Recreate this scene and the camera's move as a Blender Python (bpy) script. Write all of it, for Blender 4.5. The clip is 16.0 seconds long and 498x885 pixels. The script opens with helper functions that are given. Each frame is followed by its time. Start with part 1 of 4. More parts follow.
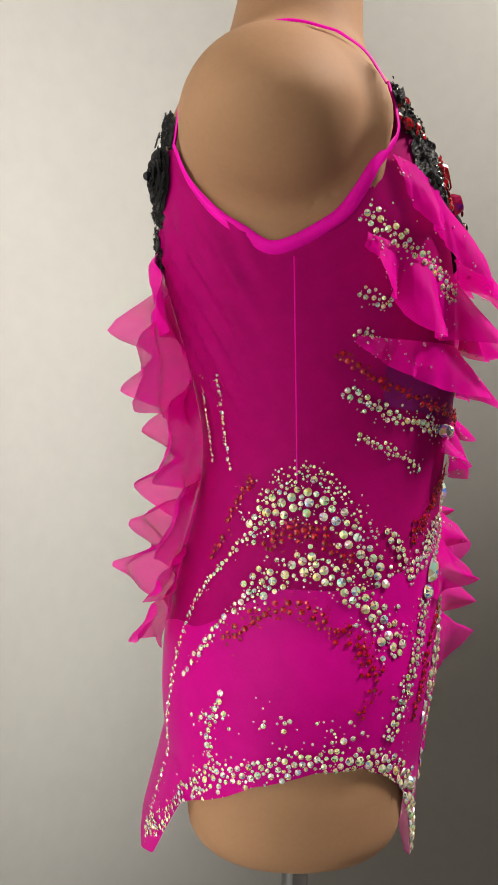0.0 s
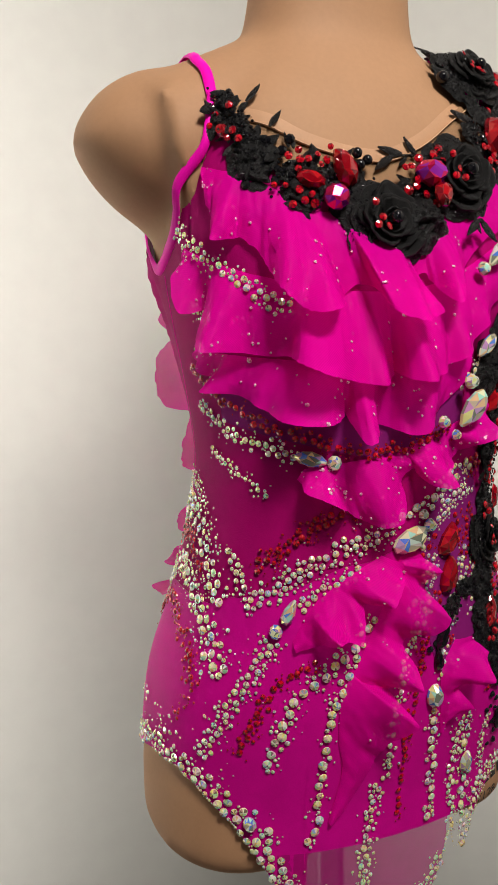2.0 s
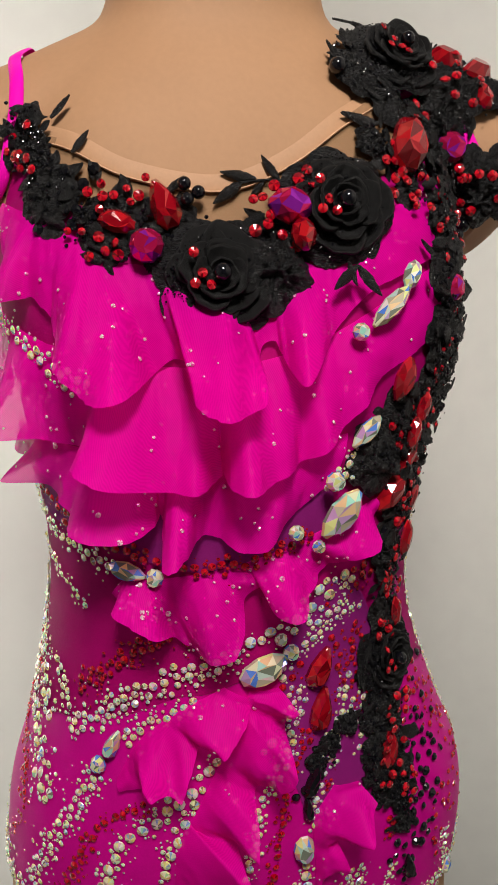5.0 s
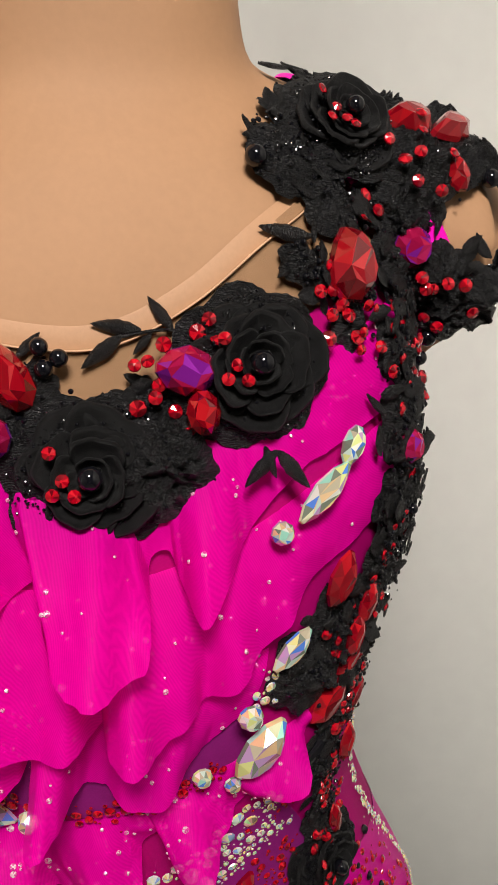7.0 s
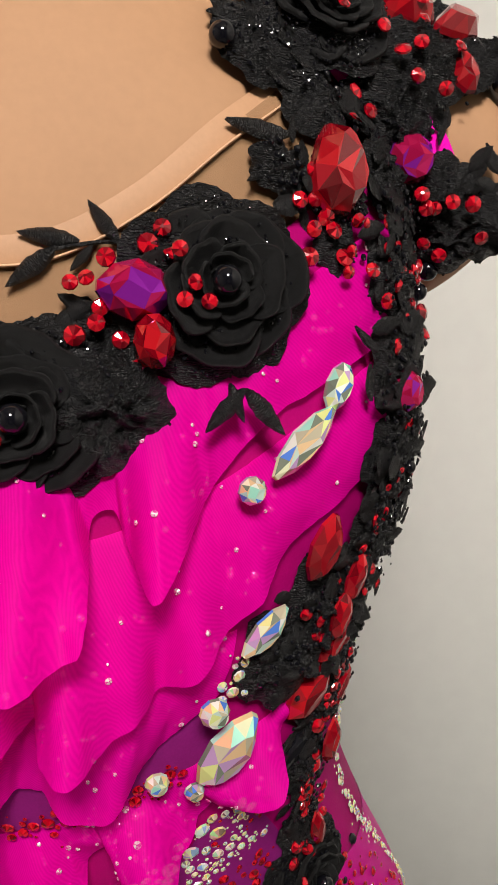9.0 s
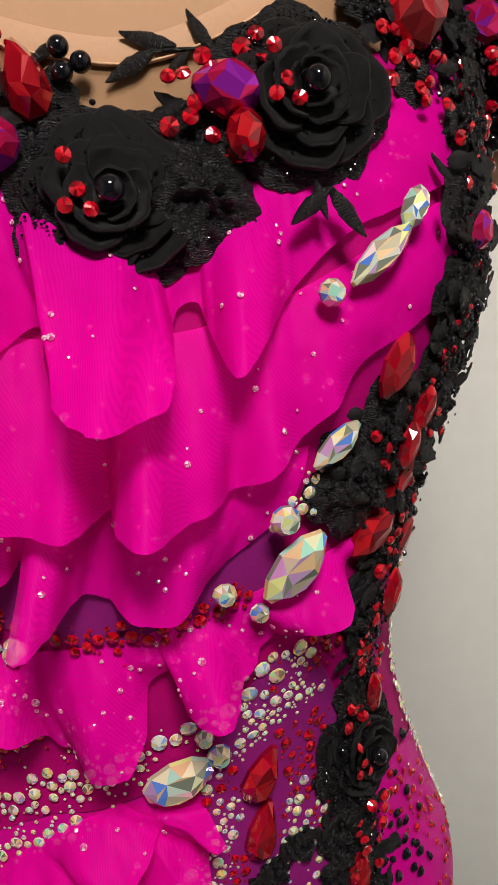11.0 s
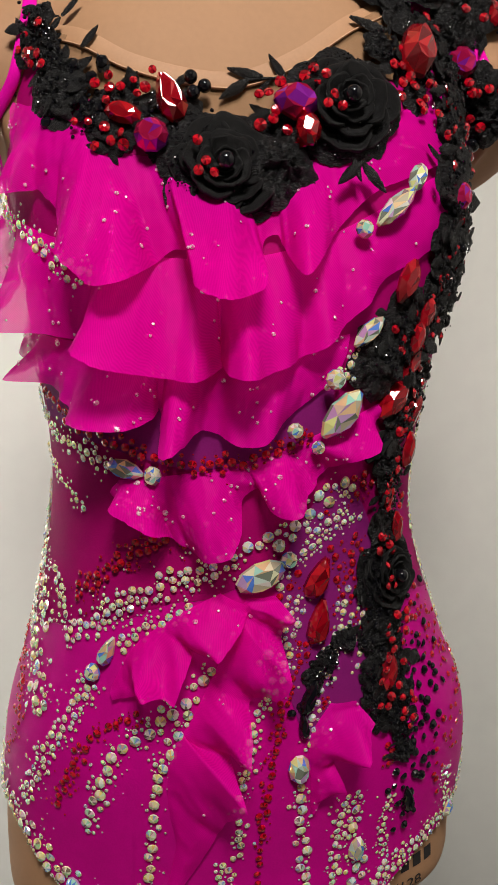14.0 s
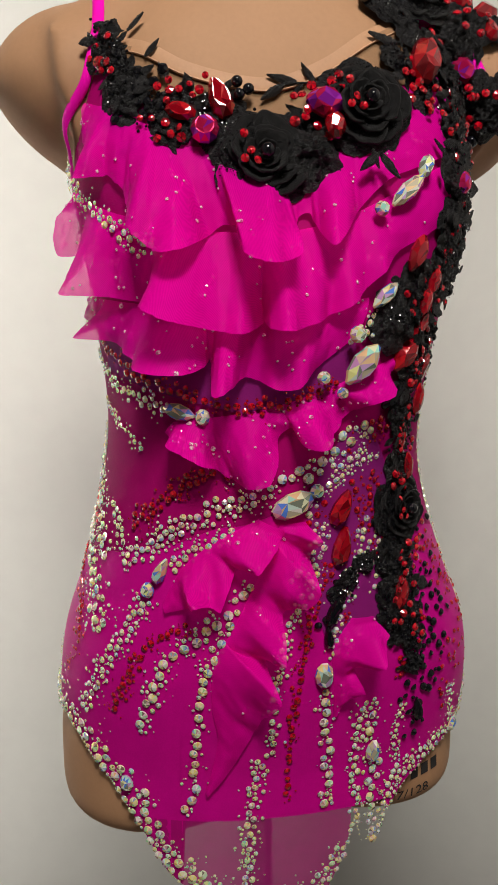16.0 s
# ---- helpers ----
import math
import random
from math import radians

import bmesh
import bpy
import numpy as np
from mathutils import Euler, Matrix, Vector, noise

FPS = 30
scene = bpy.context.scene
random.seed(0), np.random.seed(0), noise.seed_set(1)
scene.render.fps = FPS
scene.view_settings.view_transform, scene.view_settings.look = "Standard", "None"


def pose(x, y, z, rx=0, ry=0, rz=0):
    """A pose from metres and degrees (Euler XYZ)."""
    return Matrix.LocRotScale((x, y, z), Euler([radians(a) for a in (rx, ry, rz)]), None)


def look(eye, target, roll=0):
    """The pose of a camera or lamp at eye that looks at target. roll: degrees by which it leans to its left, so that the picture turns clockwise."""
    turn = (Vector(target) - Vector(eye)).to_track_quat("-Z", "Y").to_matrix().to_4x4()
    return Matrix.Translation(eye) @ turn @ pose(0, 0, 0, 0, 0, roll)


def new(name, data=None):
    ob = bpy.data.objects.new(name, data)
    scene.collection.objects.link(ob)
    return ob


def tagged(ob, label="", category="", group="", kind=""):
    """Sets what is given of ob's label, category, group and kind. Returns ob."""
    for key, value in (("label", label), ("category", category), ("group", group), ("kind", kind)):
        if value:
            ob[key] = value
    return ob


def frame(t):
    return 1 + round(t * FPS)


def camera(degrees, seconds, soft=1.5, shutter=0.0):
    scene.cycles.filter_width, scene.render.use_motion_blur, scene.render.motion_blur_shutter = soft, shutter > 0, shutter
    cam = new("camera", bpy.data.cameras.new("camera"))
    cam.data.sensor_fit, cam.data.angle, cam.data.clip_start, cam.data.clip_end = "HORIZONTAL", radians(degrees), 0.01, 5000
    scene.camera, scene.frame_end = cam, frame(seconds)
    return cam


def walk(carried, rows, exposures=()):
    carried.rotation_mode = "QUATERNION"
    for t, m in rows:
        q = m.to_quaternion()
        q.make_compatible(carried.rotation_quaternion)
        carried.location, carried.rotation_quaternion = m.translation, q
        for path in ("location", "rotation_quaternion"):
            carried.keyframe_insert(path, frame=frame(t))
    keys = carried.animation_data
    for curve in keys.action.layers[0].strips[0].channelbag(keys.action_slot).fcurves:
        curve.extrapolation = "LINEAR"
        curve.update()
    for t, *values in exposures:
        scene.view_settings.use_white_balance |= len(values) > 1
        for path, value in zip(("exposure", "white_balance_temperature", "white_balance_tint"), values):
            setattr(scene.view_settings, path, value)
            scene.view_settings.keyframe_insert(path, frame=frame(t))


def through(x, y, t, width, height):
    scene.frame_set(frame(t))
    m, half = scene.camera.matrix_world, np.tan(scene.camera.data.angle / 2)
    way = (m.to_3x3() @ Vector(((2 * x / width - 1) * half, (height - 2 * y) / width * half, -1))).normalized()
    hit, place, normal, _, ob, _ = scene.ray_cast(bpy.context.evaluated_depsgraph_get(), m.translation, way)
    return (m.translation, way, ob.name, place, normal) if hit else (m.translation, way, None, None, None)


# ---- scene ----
cam = camera(33.1, 16.0)
METRES, EYE, TILT, LEAN, TURN = 1.6, 1.25, -8.0, 0.0, 0.0
START_X, START_Y = -0.030, -0.643
ROWS = [
    (0.0, 0.0, 0.0, 0.0, 0.0, 0.0, -0.0),
    (0.5, 0.1186, 0.011, 0.0042, 17.44, -0.67, -2.0),
    (1.0, 0.2343, 0.0662, 0.0133, 36.19, -1.7, -4.21),
    (1.5, 0.301, 0.1283, 0.0225, 50.05, -3.14, -5.45),
    (2.0, 0.3581, 0.2085, 0.0347, 65.6, -4.72, -6.38),
    (2.5, 0.3856, 0.2739, 0.0423, 75.82, -5.89, -6.81),
    (3.0, 0.3902, 0.3044, 0.0475, 79.37, -6.47, -6.94),
    (5.5, 0.3024, 0.3431, 0.1107, 76.79, -12.19, -6.89),
    (6.0, 0.2829, 0.355, 0.1284, 76.87, -14.11, -6.92),
    (6.5, 0.2719, 0.36, 0.1453, 76.9, -15.92, -6.85),
    (7.0, 0.2568, 0.3669, 0.1584, 76.78, -17.64, -6.68),
    (7.5, 0.2388, 0.3718, 0.1667, 76.55, -18.46, -6.5),
    (8.0, 0.2276, 0.3819, 0.161, 76.36, -19.08, -6.48),
    (10.5, 0.2448, 0.3745, 0.1052, 77.69, -14.68, -8.33),
    (11.0, 0.2473, 0.3718, 0.0916, 77.94, -13.48, -8.49),
    (11.5, 0.2506, 0.3675, 0.0776, 78.37, -12.37, -8.54),
    (12.0, 0.2609, 0.3663, 0.0679, 78.73, -11.18, -8.47),
    (12.5, 0.2749, 0.3623, 0.0612, 79.03, -10.49, -8.34),
    (13.0, 0.2929, 0.3571, 0.0585, 79.17, -9.87, -8.17),
    (13.5, 0.314, 0.3498, 0.0586, 79.38, -9.44, -7.98),
    (14.0, 0.3336, 0.3454, 0.0581, 79.2, -9.17, -7.89),
    (14.5, 0.3461, 0.3384, 0.0564, 79.13, -9.01, -7.82),
    (15.0, 0.3584, 0.3329, 0.0557, 79.13, -8.57, -7.87),
    (15.5, 0.3725, 0.3283, 0.0461, 78.99, -8.23, -7.96),
    (16.0, 0.3791, 0.3251, 0.0407, 78.95, -8.3, -7.94),
]
walk(cam, [(t, pose(START_X, START_Y, EYE, TILT, LEAN, TURN) @ pose(METRES * x, METRES * y, METRES * z, 90 + pitch, roll, yaw)) for t, x, y, z, yaw, pitch, roll in ROWS],
     [(0.0, 0.20), (1.5, 0.12), (2.5, -0.10), (6.0, -0.02), (8.0, 0.16), (10.5, 0.05), (12.0, -0.04), (14.0, -0.14), (16.0, -0.18)])

# ---- light ----
world = bpy.data.worlds.new("room_air")
scene.world = world
world.use_nodes = True
world.node_tree.nodes["Background"].inputs[0].default_value = (0.75, 0.82, 1.0, 1)
world.node_tree.nodes["Background"].inputs[1].default_value = 0.12


def area_lamp(name, eye, target, size, size_y, watts, colour):
    data = bpy.data.lights.new(name, "AREA")
    data.shape, data.size, data.size_y, data.energy, data.color = "RECTANGLE", size, size_y, watts, colour
    ob = new(name, data)
    ob.matrix_world = look(eye, target)
    return tagged(ob, kind="structure")


# Added key light for the figure; its real source is unknown.
area_lamp("added_key_light", (1.15, -0.10, 2.5), (0, 0, 1.2), 0.4, 0.4, 42, (1.0, 0.93, 0.86))
# Added fill that brightens the back wall; no window is known there.
window = area_lamp("wall_fill_light", (-0.24, -1.27, 1.05), (-0.52, 0.10, 0.84), 0.22, 1.6, 10, (1.0, 0.96, 0.90))
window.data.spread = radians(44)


# ---- materials ----
def material(name, colour, rough=0.5, metal=0.0, bump=0.0, scale=60.0, vary=0.15, **more):
    mat = bpy.data.materials.new(name)
    mat.use_nodes = True
    nt = mat.node_tree
    bs = nt.nodes["Principled BSDF"]
    bs.inputs["Roughness"].default_value = rough
    bs.inputs["Metallic"].default_value = metal
    for key, value in more.items():
        bs.inputs[key.replace("_", " ")].default_value = value
    tc = nt.nodes.new("ShaderNodeTexCoord")
    fine = nt.nodes.new("ShaderNodeTexNoise")
    fine.inputs["Scale"].default_value, fine.inputs["Detail"].default_value = scale, 5
    broad = nt.nodes.new("ShaderNodeTexNoise")
    broad.inputs["Scale"].default_value, broad.inputs["Detail"].default_value = scale / 12, 2
    nt.links.new(tc.outputs["Object"], fine.inputs["Vector"])
    nt.links.new(tc.outputs["Object"], broad.inputs["Vector"])
    add = nt.nodes.new("ShaderNodeMath")
    add.operation = "ADD"
    nt.links.new(fine.outputs["Fac"], add.inputs[0])
    nt.links.new(broad.outputs["Fac"], add.inputs[1])
    ramp = nt.nodes.new("ShaderNodeMapRange")
    ramp.inputs["From Min"].default_value, ramp.inputs["From Max"].default_value = 0.7, 1.3
    ramp.inputs["To Min"].default_value, ramp.inputs["To Max"].default_value = 1 - vary, 1 + vary
    nt.links.new(add.outputs[0], ramp.inputs["Value"])
    mul = nt.nodes.new("ShaderNodeVectorMath")
    mul.operation = "SCALE"
    mul.inputs[0].default_value = colour
    nt.links.new(ramp.outputs[0], mul.inputs["Scale"])
    nt.links.new(mul.outputs[0], bs.inputs["Base Color"])
    if bump:
        bp = nt.nodes.new("ShaderNodeBump")
        bp.inputs["Strength"].default_value, bp.inputs["Distance"].default_value = bump, 0.002
        nt.links.new(fine.outputs["Fac"], bp.inputs["Height"])
        nt.links.new(bp.outputs[0], bs.inputs["Normal"])
    return mat


SKIN = material("flocked_skin", (0.38, 0.208, 0.108), 0.72, bump=0.03, scale=300, vary=0.04)
PAINT = material("wall_paint", (0.362, 0.358, 0.332), 0.8, bump=0.05, scale=40, vary=0.03)
# Made-up dark paint for unseen surfaces, to hold down bounced light.
BOUNCE_DAMP = material("bounce_damping_taupe", (0.26, 0.24, 0.22), 0.85, bump=0.05, scale=40, vary=0.04)
FRAME = material("white_paint", (0.78, 0.77, 0.74), 0.45, bump=0.03, scale=50, vary=0.03)
STEEL = material("steel", (0.35, 0.35, 0.36), 0.25, 1.0)
LYCRA = material("pink_lycra", (0.55, 0.0016, 0.24), 0.42, bump=0.05, scale=900, vary=0.06)
BINDING = material("pink_binding", (0.85, 0.004, 0.42), 0.4, bump=0.05, scale=900, vary=0.06)
NUDE = material("tan_binding", (0.43, 0.238, 0.128), 0.65, bump=0.05, scale=600, vary=0.05)
THREAD = material("tan_thread", (0.60, 0.36, 0.21), 0.6, bump=0.4, scale=1500, vary=0.2)
LACE = material("black_lace", (0.0065, 0.0065, 0.0075), 0.40, bump=1.0, scale=700, vary=0.9)
LACE_LEAF = material("black_lace_leaf", (0.006, 0.006, 0.007), 0.42, bump=0.8, scale=34, vary=0.9)
SATIN = material("black_satin", (0.005, 0.005, 0.0055), 0.46, bump=0.55, scale=110, vary=0.6)
SATIN.node_tree.nodes["Principled BSDF"].inputs["Specular IOR Level"].default_value = 0.28
LACE.node_tree.nodes["Principled BSDF"].inputs["Specular IOR Level"].default_value = 0.34


def threads(mat, scale, depth):
    """Fine corded threads over the lace, as relief."""
    nt = mat.node_tree
    tc, wave = nt.nodes["Texture Coordinate"], nt.nodes.new("ShaderNodeTexWave")
    wave.wave_type, wave.rings_direction = "RINGS", "SPHERICAL"
    wave.inputs["Scale"].default_value, wave.inputs["Distortion"].default_value = scale, 9.0
    wave.inputs["Detail"].default_value, wave.inputs["Detail Scale"].default_value = 2.0, 1.4
    nt.links.new(tc.outputs["Object"], wave.inputs["Vector"])
    over = nt.nodes.new("ShaderNodeBump")
    over.inputs["Strength"].default_value, over.inputs["Distance"].default_value = 0.9, depth
    nt.links.new(wave.outputs["Fac"], over.inputs["Height"])
    nt.links.new(nt.nodes["Bump"].outputs[0], over.inputs["Normal"])
    nt.links.new(over.outputs[0], nt.nodes["Principled BSDF"].inputs["Normal"])


threads(LACE, 420, 0.0005)
threads(LACE_LEAF, 8, 0.0007)
JET = material("jet", (0.004, 0.004, 0.006), 0.06, vary=0.1)
INK = material("ink", (0.02, 0.018, 0.018), 0.6, vary=0.2)


for cloth_mat in (LYCRA, BINDING):
    cloth_mat.node_tree.nodes["Principled BSDF"].inputs["Specular IOR Level"].default_value = 0.06


def sheer(mat, clear, through=0.0, glow=(1, 1, 1)):
    """Let part of the light straight through the weave, and let some spread through the cloth."""
    nt = mat.node_tree
    bs, out = nt.nodes["Principled BSDF"], nt.nodes["Material Output"]
    bs.inputs["Specular IOR Level"].default_value = 0.03
    last = bs.outputs[0]
    if through:
        tr = nt.nodes.new("ShaderNodeBsdfTranslucent")
        tr.inputs[0].default_value = (*glow, 1)
        mx = nt.nodes.new("ShaderNodeMixShader")
        mx.inputs[0].default_value = through
        nt.links.new(last, mx.inputs[1])
        nt.links.new(tr.outputs[0], mx.inputs[2])
        last = mx.outputs[0]
    tp = nt.nodes.new("ShaderNodeBsdfTransparent")
    mx = nt.nodes.new("ShaderNodeMixShader")
    mx.inputs[0].default_value = clear
    nt.links.new(last, mx.inputs[1])
    nt.links.new(tp.outputs[0], mx.inputs[2])
    nt.links.new(mx.outputs[0], out.inputs[0])
    return mat


NET = sheer(material("magenta_net", (0.38, 0.002, 0.135), 0.5, bump=0.1, scale=1200, vary=0.08), 0.05)
TAIL = sheer(material("magenta_tail", (0.55, 0.01, 0.26), 0.5, bump=0.1, scale=1200, vary=0.08), 0.32, 0.3, (0.6, 0.02, 0.3))
PURPLE = sheer(material("violet_net", (0.25, 0.015, 0.18), 0.5, bump=0.1, scale=1200, vary=0.1), 0.22)
YOKE = sheer(material("tan_net", (0.36, 0.215, 0.115), 0.6, bump=0.3, scale=1600, vary=0.1), 0.55)
ORGANZA = sheer(material("organza", (0.80, 0.0008, 0.36), 0.5, bump=0.04, scale=1200, vary=0.05), 0.18, 0.28, (0.97, 0.002, 0.45))

weave = ORGANZA.node_tree
coords, bands, gap = weave.nodes.new("ShaderNodeTexCoord"), weave.nodes.new("ShaderNodeTexWave"), weave.nodes.new("ShaderNodeMapRange")
bands.bands_direction, bands.inputs["Scale"].default_value = "DIAGONAL", 640
bands.inputs["Distortion"].default_value, bands.inputs["Detail Scale"].default_value = 1.2, 0.05
gap.inputs["To Min"].default_value, gap.inputs["To Max"].default_value = 0.15, 0.25
weave.links.new(coords.outputs["Object"], bands.inputs["Vector"])
weave.links.new(bands.outputs["Fac"], gap.inputs["Value"])
last_mix = weave.nodes["Material Output"].inputs[0].links[0].from_node
weave.links.new(gap.outputs[0], last_mix.inputs[0])


def cut_stone(name, colours, rough=0.08, metal=0.9, facets=1.0, tints=()):
    """Cut glass: coating hues by stone and facet, sparkle painted in as light and dark facets."""
    mat = material(name, (0.5, 0.5, 0.5), rough, metal)
    nt = mat.node_tree
    geo, info = nt.nodes.new("ShaderNodeNewGeometry"), nt.nodes.new("ShaderNodeObjectInfo")
    snapv = nt.nodes.new("ShaderNodeVectorMath")
    snapv.operation = "SNAP"
    snapv.inputs[1].default_value = (0.02, 0.02, 0.02)
    nt.links.new(geo.outputs["True Normal"], snapv.inputs[0])
    add = nt.nodes.new("ShaderNodeMath")
    nt.links.new(info.outputs["Random"], add.inputs[0])
    nt.links.new(geo.outputs["Random Per Island"], add.inputs[1])
    wn = nt.nodes.new("ShaderNodeTexWhiteNoise")
    wn.noise_dimensions = "4D"
    sc = nt.nodes.new("ShaderNodeVectorMath")
    sc.operation = "SCALE"
    sc.inputs["Scale"].default_value = facets
    nt.links.new(snapv.outputs[0], sc.inputs[0])
    nt.links.new(sc.outputs[0], wn.inputs["Vector"])
    nt.links.new(add.outputs[0], wn.inputs["W"])
    cr = nt.nodes.new("ShaderNodeValToRGB")
    cr.color_ramp.interpolation = "CONSTANT"
    while len(cr.color_ramp.elements) < len(colours):
        cr.color_ramp.elements.new(0.5)
    for i, (e, c) in enumerate(zip(cr.color_ramp.elements, colours)):
        e.position, e.color = i / len(colours), (*c, 1)
    nt.links.new(wn.outputs["Value"], cr.inputs[0])
    colour = cr.outputs[0]
    if tints:
        one = nt.nodes.new("ShaderNodeTexWhiteNoise")
        one.noise_dimensions = "1D"
        nt.links.new(add.outputs[0], one.inputs["W"])
        tone = nt.nodes.new("ShaderNodeValToRGB")
        tone.color_ramp.interpolation = "CONSTANT"
        while len(tone.color_ramp.elements) < len(tints):
            tone.color_ramp.elements.new(0.5)
        for i, (e, c) in enumerate(zip(tone.color_ramp.elements, tints)):
            e.position, e.color = i / len(tints), (*c, 1)
        nt.links.new(one.outputs["Value"], tone.inputs[0])
        both = nt.nodes.new("ShaderNodeVectorMath")
        both.operation = "MULTIPLY"
        nt.links.new(colour, both.inputs[0])
        nt.links.new(tone.outputs[0], both.inputs[1])
        colour = both.outputs[0]
    nt.links.new(colour, nt.nodes["Principled BSDF"].inputs["Base Color"])
    return mat


# Coating hues; the near-white and dark entries are painted glints and dark facets.
RAINBOW = [(1.0, 1.0, 0.95), (0.95, 0.90, 0.38), (0.46, 0.90, 0.56), (0.72, 0.95, 0.86), (0.92, 0.66, 0.30), (1.0, 0.98, 0.92), (0.36, 0.50, 0.95), (0.95, 0.62, 0.80), (0.88, 0.88, 0.80), (0.26, 0.20, 0.20), (0.94, 0.92, 0.62), (0.60, 0.36, 0.44)]
TINTS = [(1.0, 0.94, 0.70), (0.88, 1.0, 0.78), (1.0, 0.98, 0.92), (1.0, 0.86, 0.90), (0.86, 0.94, 1.0), (1.0, 0.92, 0.66)]
# Reds spread from bright to near black, so sparkle is painted per facet.
REDS = [(0.36, 0.001, 0.010), (0.56, 0.003, 0.016), (0.20, 0.0005, 0.007), (0.44, 0.001, 0.012), (0.68, 0.008, 0.022), (0.13, 0.0005, 0.005)]
CRYSTAL = cut_stone("crystal_glass", RAINBOW, 0.05, 0.35, tints=TINTS)
BIGCRYSTAL = cut_stone("large_crystal_glass", [(0.82, 0.90, 0.34), (0.40, 0.82, 0.66), (0.95, 0.94, 0.86), (0.10, 0.26, 0.85), (0.88, 0.92, 0.60), (0.85, 0.58, 0.32), (0.22, 0.26, 0.20), (0.62, 0.80, 0.70), (0.55, 0.34, 0.62), (0.55, 0.50, 0.36)], 0.04, 0.35)
RUBY = cut_stone("ruby_glass", REDS, 0.1, 0.2)
# Bright and dark reds of one glass paint the play of light.
BIGRUBY = cut_stone("large_ruby_glass", [(0.58, 0.010, 0.018), (0.30, 0.002, 0.010), (0.36, 0.003, 0.012), (0.24, 0.001, 0.008), (0.46, 0.008, 0.016), (0.16, 0.001, 0.006), (0.32, 0.002, 0.010)], 0.03, 0.1)
BIGRUBY.node_tree.nodes["Principled BSDF"].inputs["Transmission Weight"].default_value = 0.25
for glass in (CRYSTAL, BIGCRYSTAL):
    glass.node_tree.nodes["Principled BSDF"].inputs["Coat Weight"].default_value = 1.0
for glass in (RUBY, BIGRUBY):
    glass.node_tree.nodes["Principled BSDF"].inputs["Coat Weight"].default_value = 0.8
VIOLET = cut_stone("violet_glass", [(0.55, 0.01, 0.08), (0.70, 0.02, 0.16), (0.35, 0.02, 0.45), (0.60, 0.01, 0.10)], 0.08, 0.6)
PINKSTONE = cut_stone("pink_crystal_glass", [(0.95, 0.50, 0.72), (0.90, 0.22, 0.55), (1.0, 0.85, 0.90), (0.80, 0.06, 0.40)], 0.08, 0.4)


def link(name, bm, mat, parent=None, label="", smooth=True):
    me = bpy.data.meshes.new(name)
    bm.to_mesh(me)
    bm.free()
    me.materials.append(mat)
    if smooth:
        me.polygons.foreach_set("use_smooth", [True] * len(me.polygons))
    ob = new(name, me)
    ob.parent = parent
    return tagged(ob, label)


def part(name, bm, mat, parent, label="", smooth=True):
    return link(name, bm, mat, parent, label, smooth)


def grid(rows, close=False, bm=None):
    """A sheet through rows of points."""
    bm = bm or bmesh.new()
    vs = [[bm.verts.new(p) for p in row] for row in rows]
    for a, b in zip(vs, vs[1:]):
        n = len(a)
        for i in range(n if close else n - 1):
            j = (i + 1) % n
            bm.faces.new((a[i], a[j], b[j], b[i]))
    return bm


def smoothstep(a, b, x):
    k = min(1, max(0, (x - a) / (b - a)))
    return k * k * (3 - 2 * k)


def spline(points, n):
    """n + 1 points along a Catmull-Rom curve through the points."""
    ps = [Vector(p) for p in points]
    ps = [2 * ps[0] - ps[1], *ps, 2 * ps[-1] - ps[-2]]
    out = []
    for i in range(n + 1):
        u = i / n * (len(ps) - 3)
        k = min(int(u), len(ps) - 4)
        t = u - k
        a, b, c, d = ps[k:k + 4]
        out.append(0.5 * (2 * b + (c - a) * t + (2 * a - 5 * b + 4 * c - d) * t * t + (3 * b - a - 3 * c + d) * t ** 3))
    return out


# ---- room ----
def wall_run(name, corners, z0, z1, thick=0.1, paint=None):
    """A wall along a line of floor points, thickened outwards."""
    pts = [Vector((x, y, 0)) for x, y in corners]
    outer = []
    for i, p in enumerate(pts):
        d = (pts[min(i + 1, len(pts) - 1)] - pts[max(i - 1, 0)]).normalized()
        outer.append(p + Vector((-d.y, d.x, 0)) * thick)
    loop = pts + outer[::-1]
    bm = grid([[Vector((p.x, p.y, z)) for p in loop] for z in (z0, z1)], True)
    bmesh.ops.holes_fill(bm, edges=[e for e in bm.edges if e.is_boundary])
    bmesh.ops.recalc_face_normals(bm, faces=bm.faces)
    return tagged(link(name, bm, paint or PAINT), kind="structure")


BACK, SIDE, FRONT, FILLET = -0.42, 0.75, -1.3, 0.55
corner = [(BACK + FILLET - FILLET * math.cos(a), SIDE - FILLET + FILLET * math.sin(a)) for a in [i * math.pi / 48 for i in range(25)]]
tagged(wall_run("wall_back", [(3.0, SIDE), *corner[::-1], (BACK, FRONT)][::-1], 0, 2.7), "plain warm grey painted wall with rounded corner", "wall")
# Unseen wall added to close the room, kept dark against bounce.
tagged(wall_run("wall_front", [(3.0, FRONT), (3.0, SIDE)][::-1], 0, 2.7, paint=BOUNCE_DAMP), "unseen closing wall, dark taupe to damp bounced light", "wall")


def block(bm, x0, x1, y0, y1, z0, z1):
    bmesh.ops.create_cube(bm, size=1, matrix=Matrix.Translation(((x0 + x1) / 2, (y0 + y1) / 2, (z0 + z1) / 2)) @ Matrix.Diagonal((x1 - x0, y1 - y0, z1 - z0, 1)))


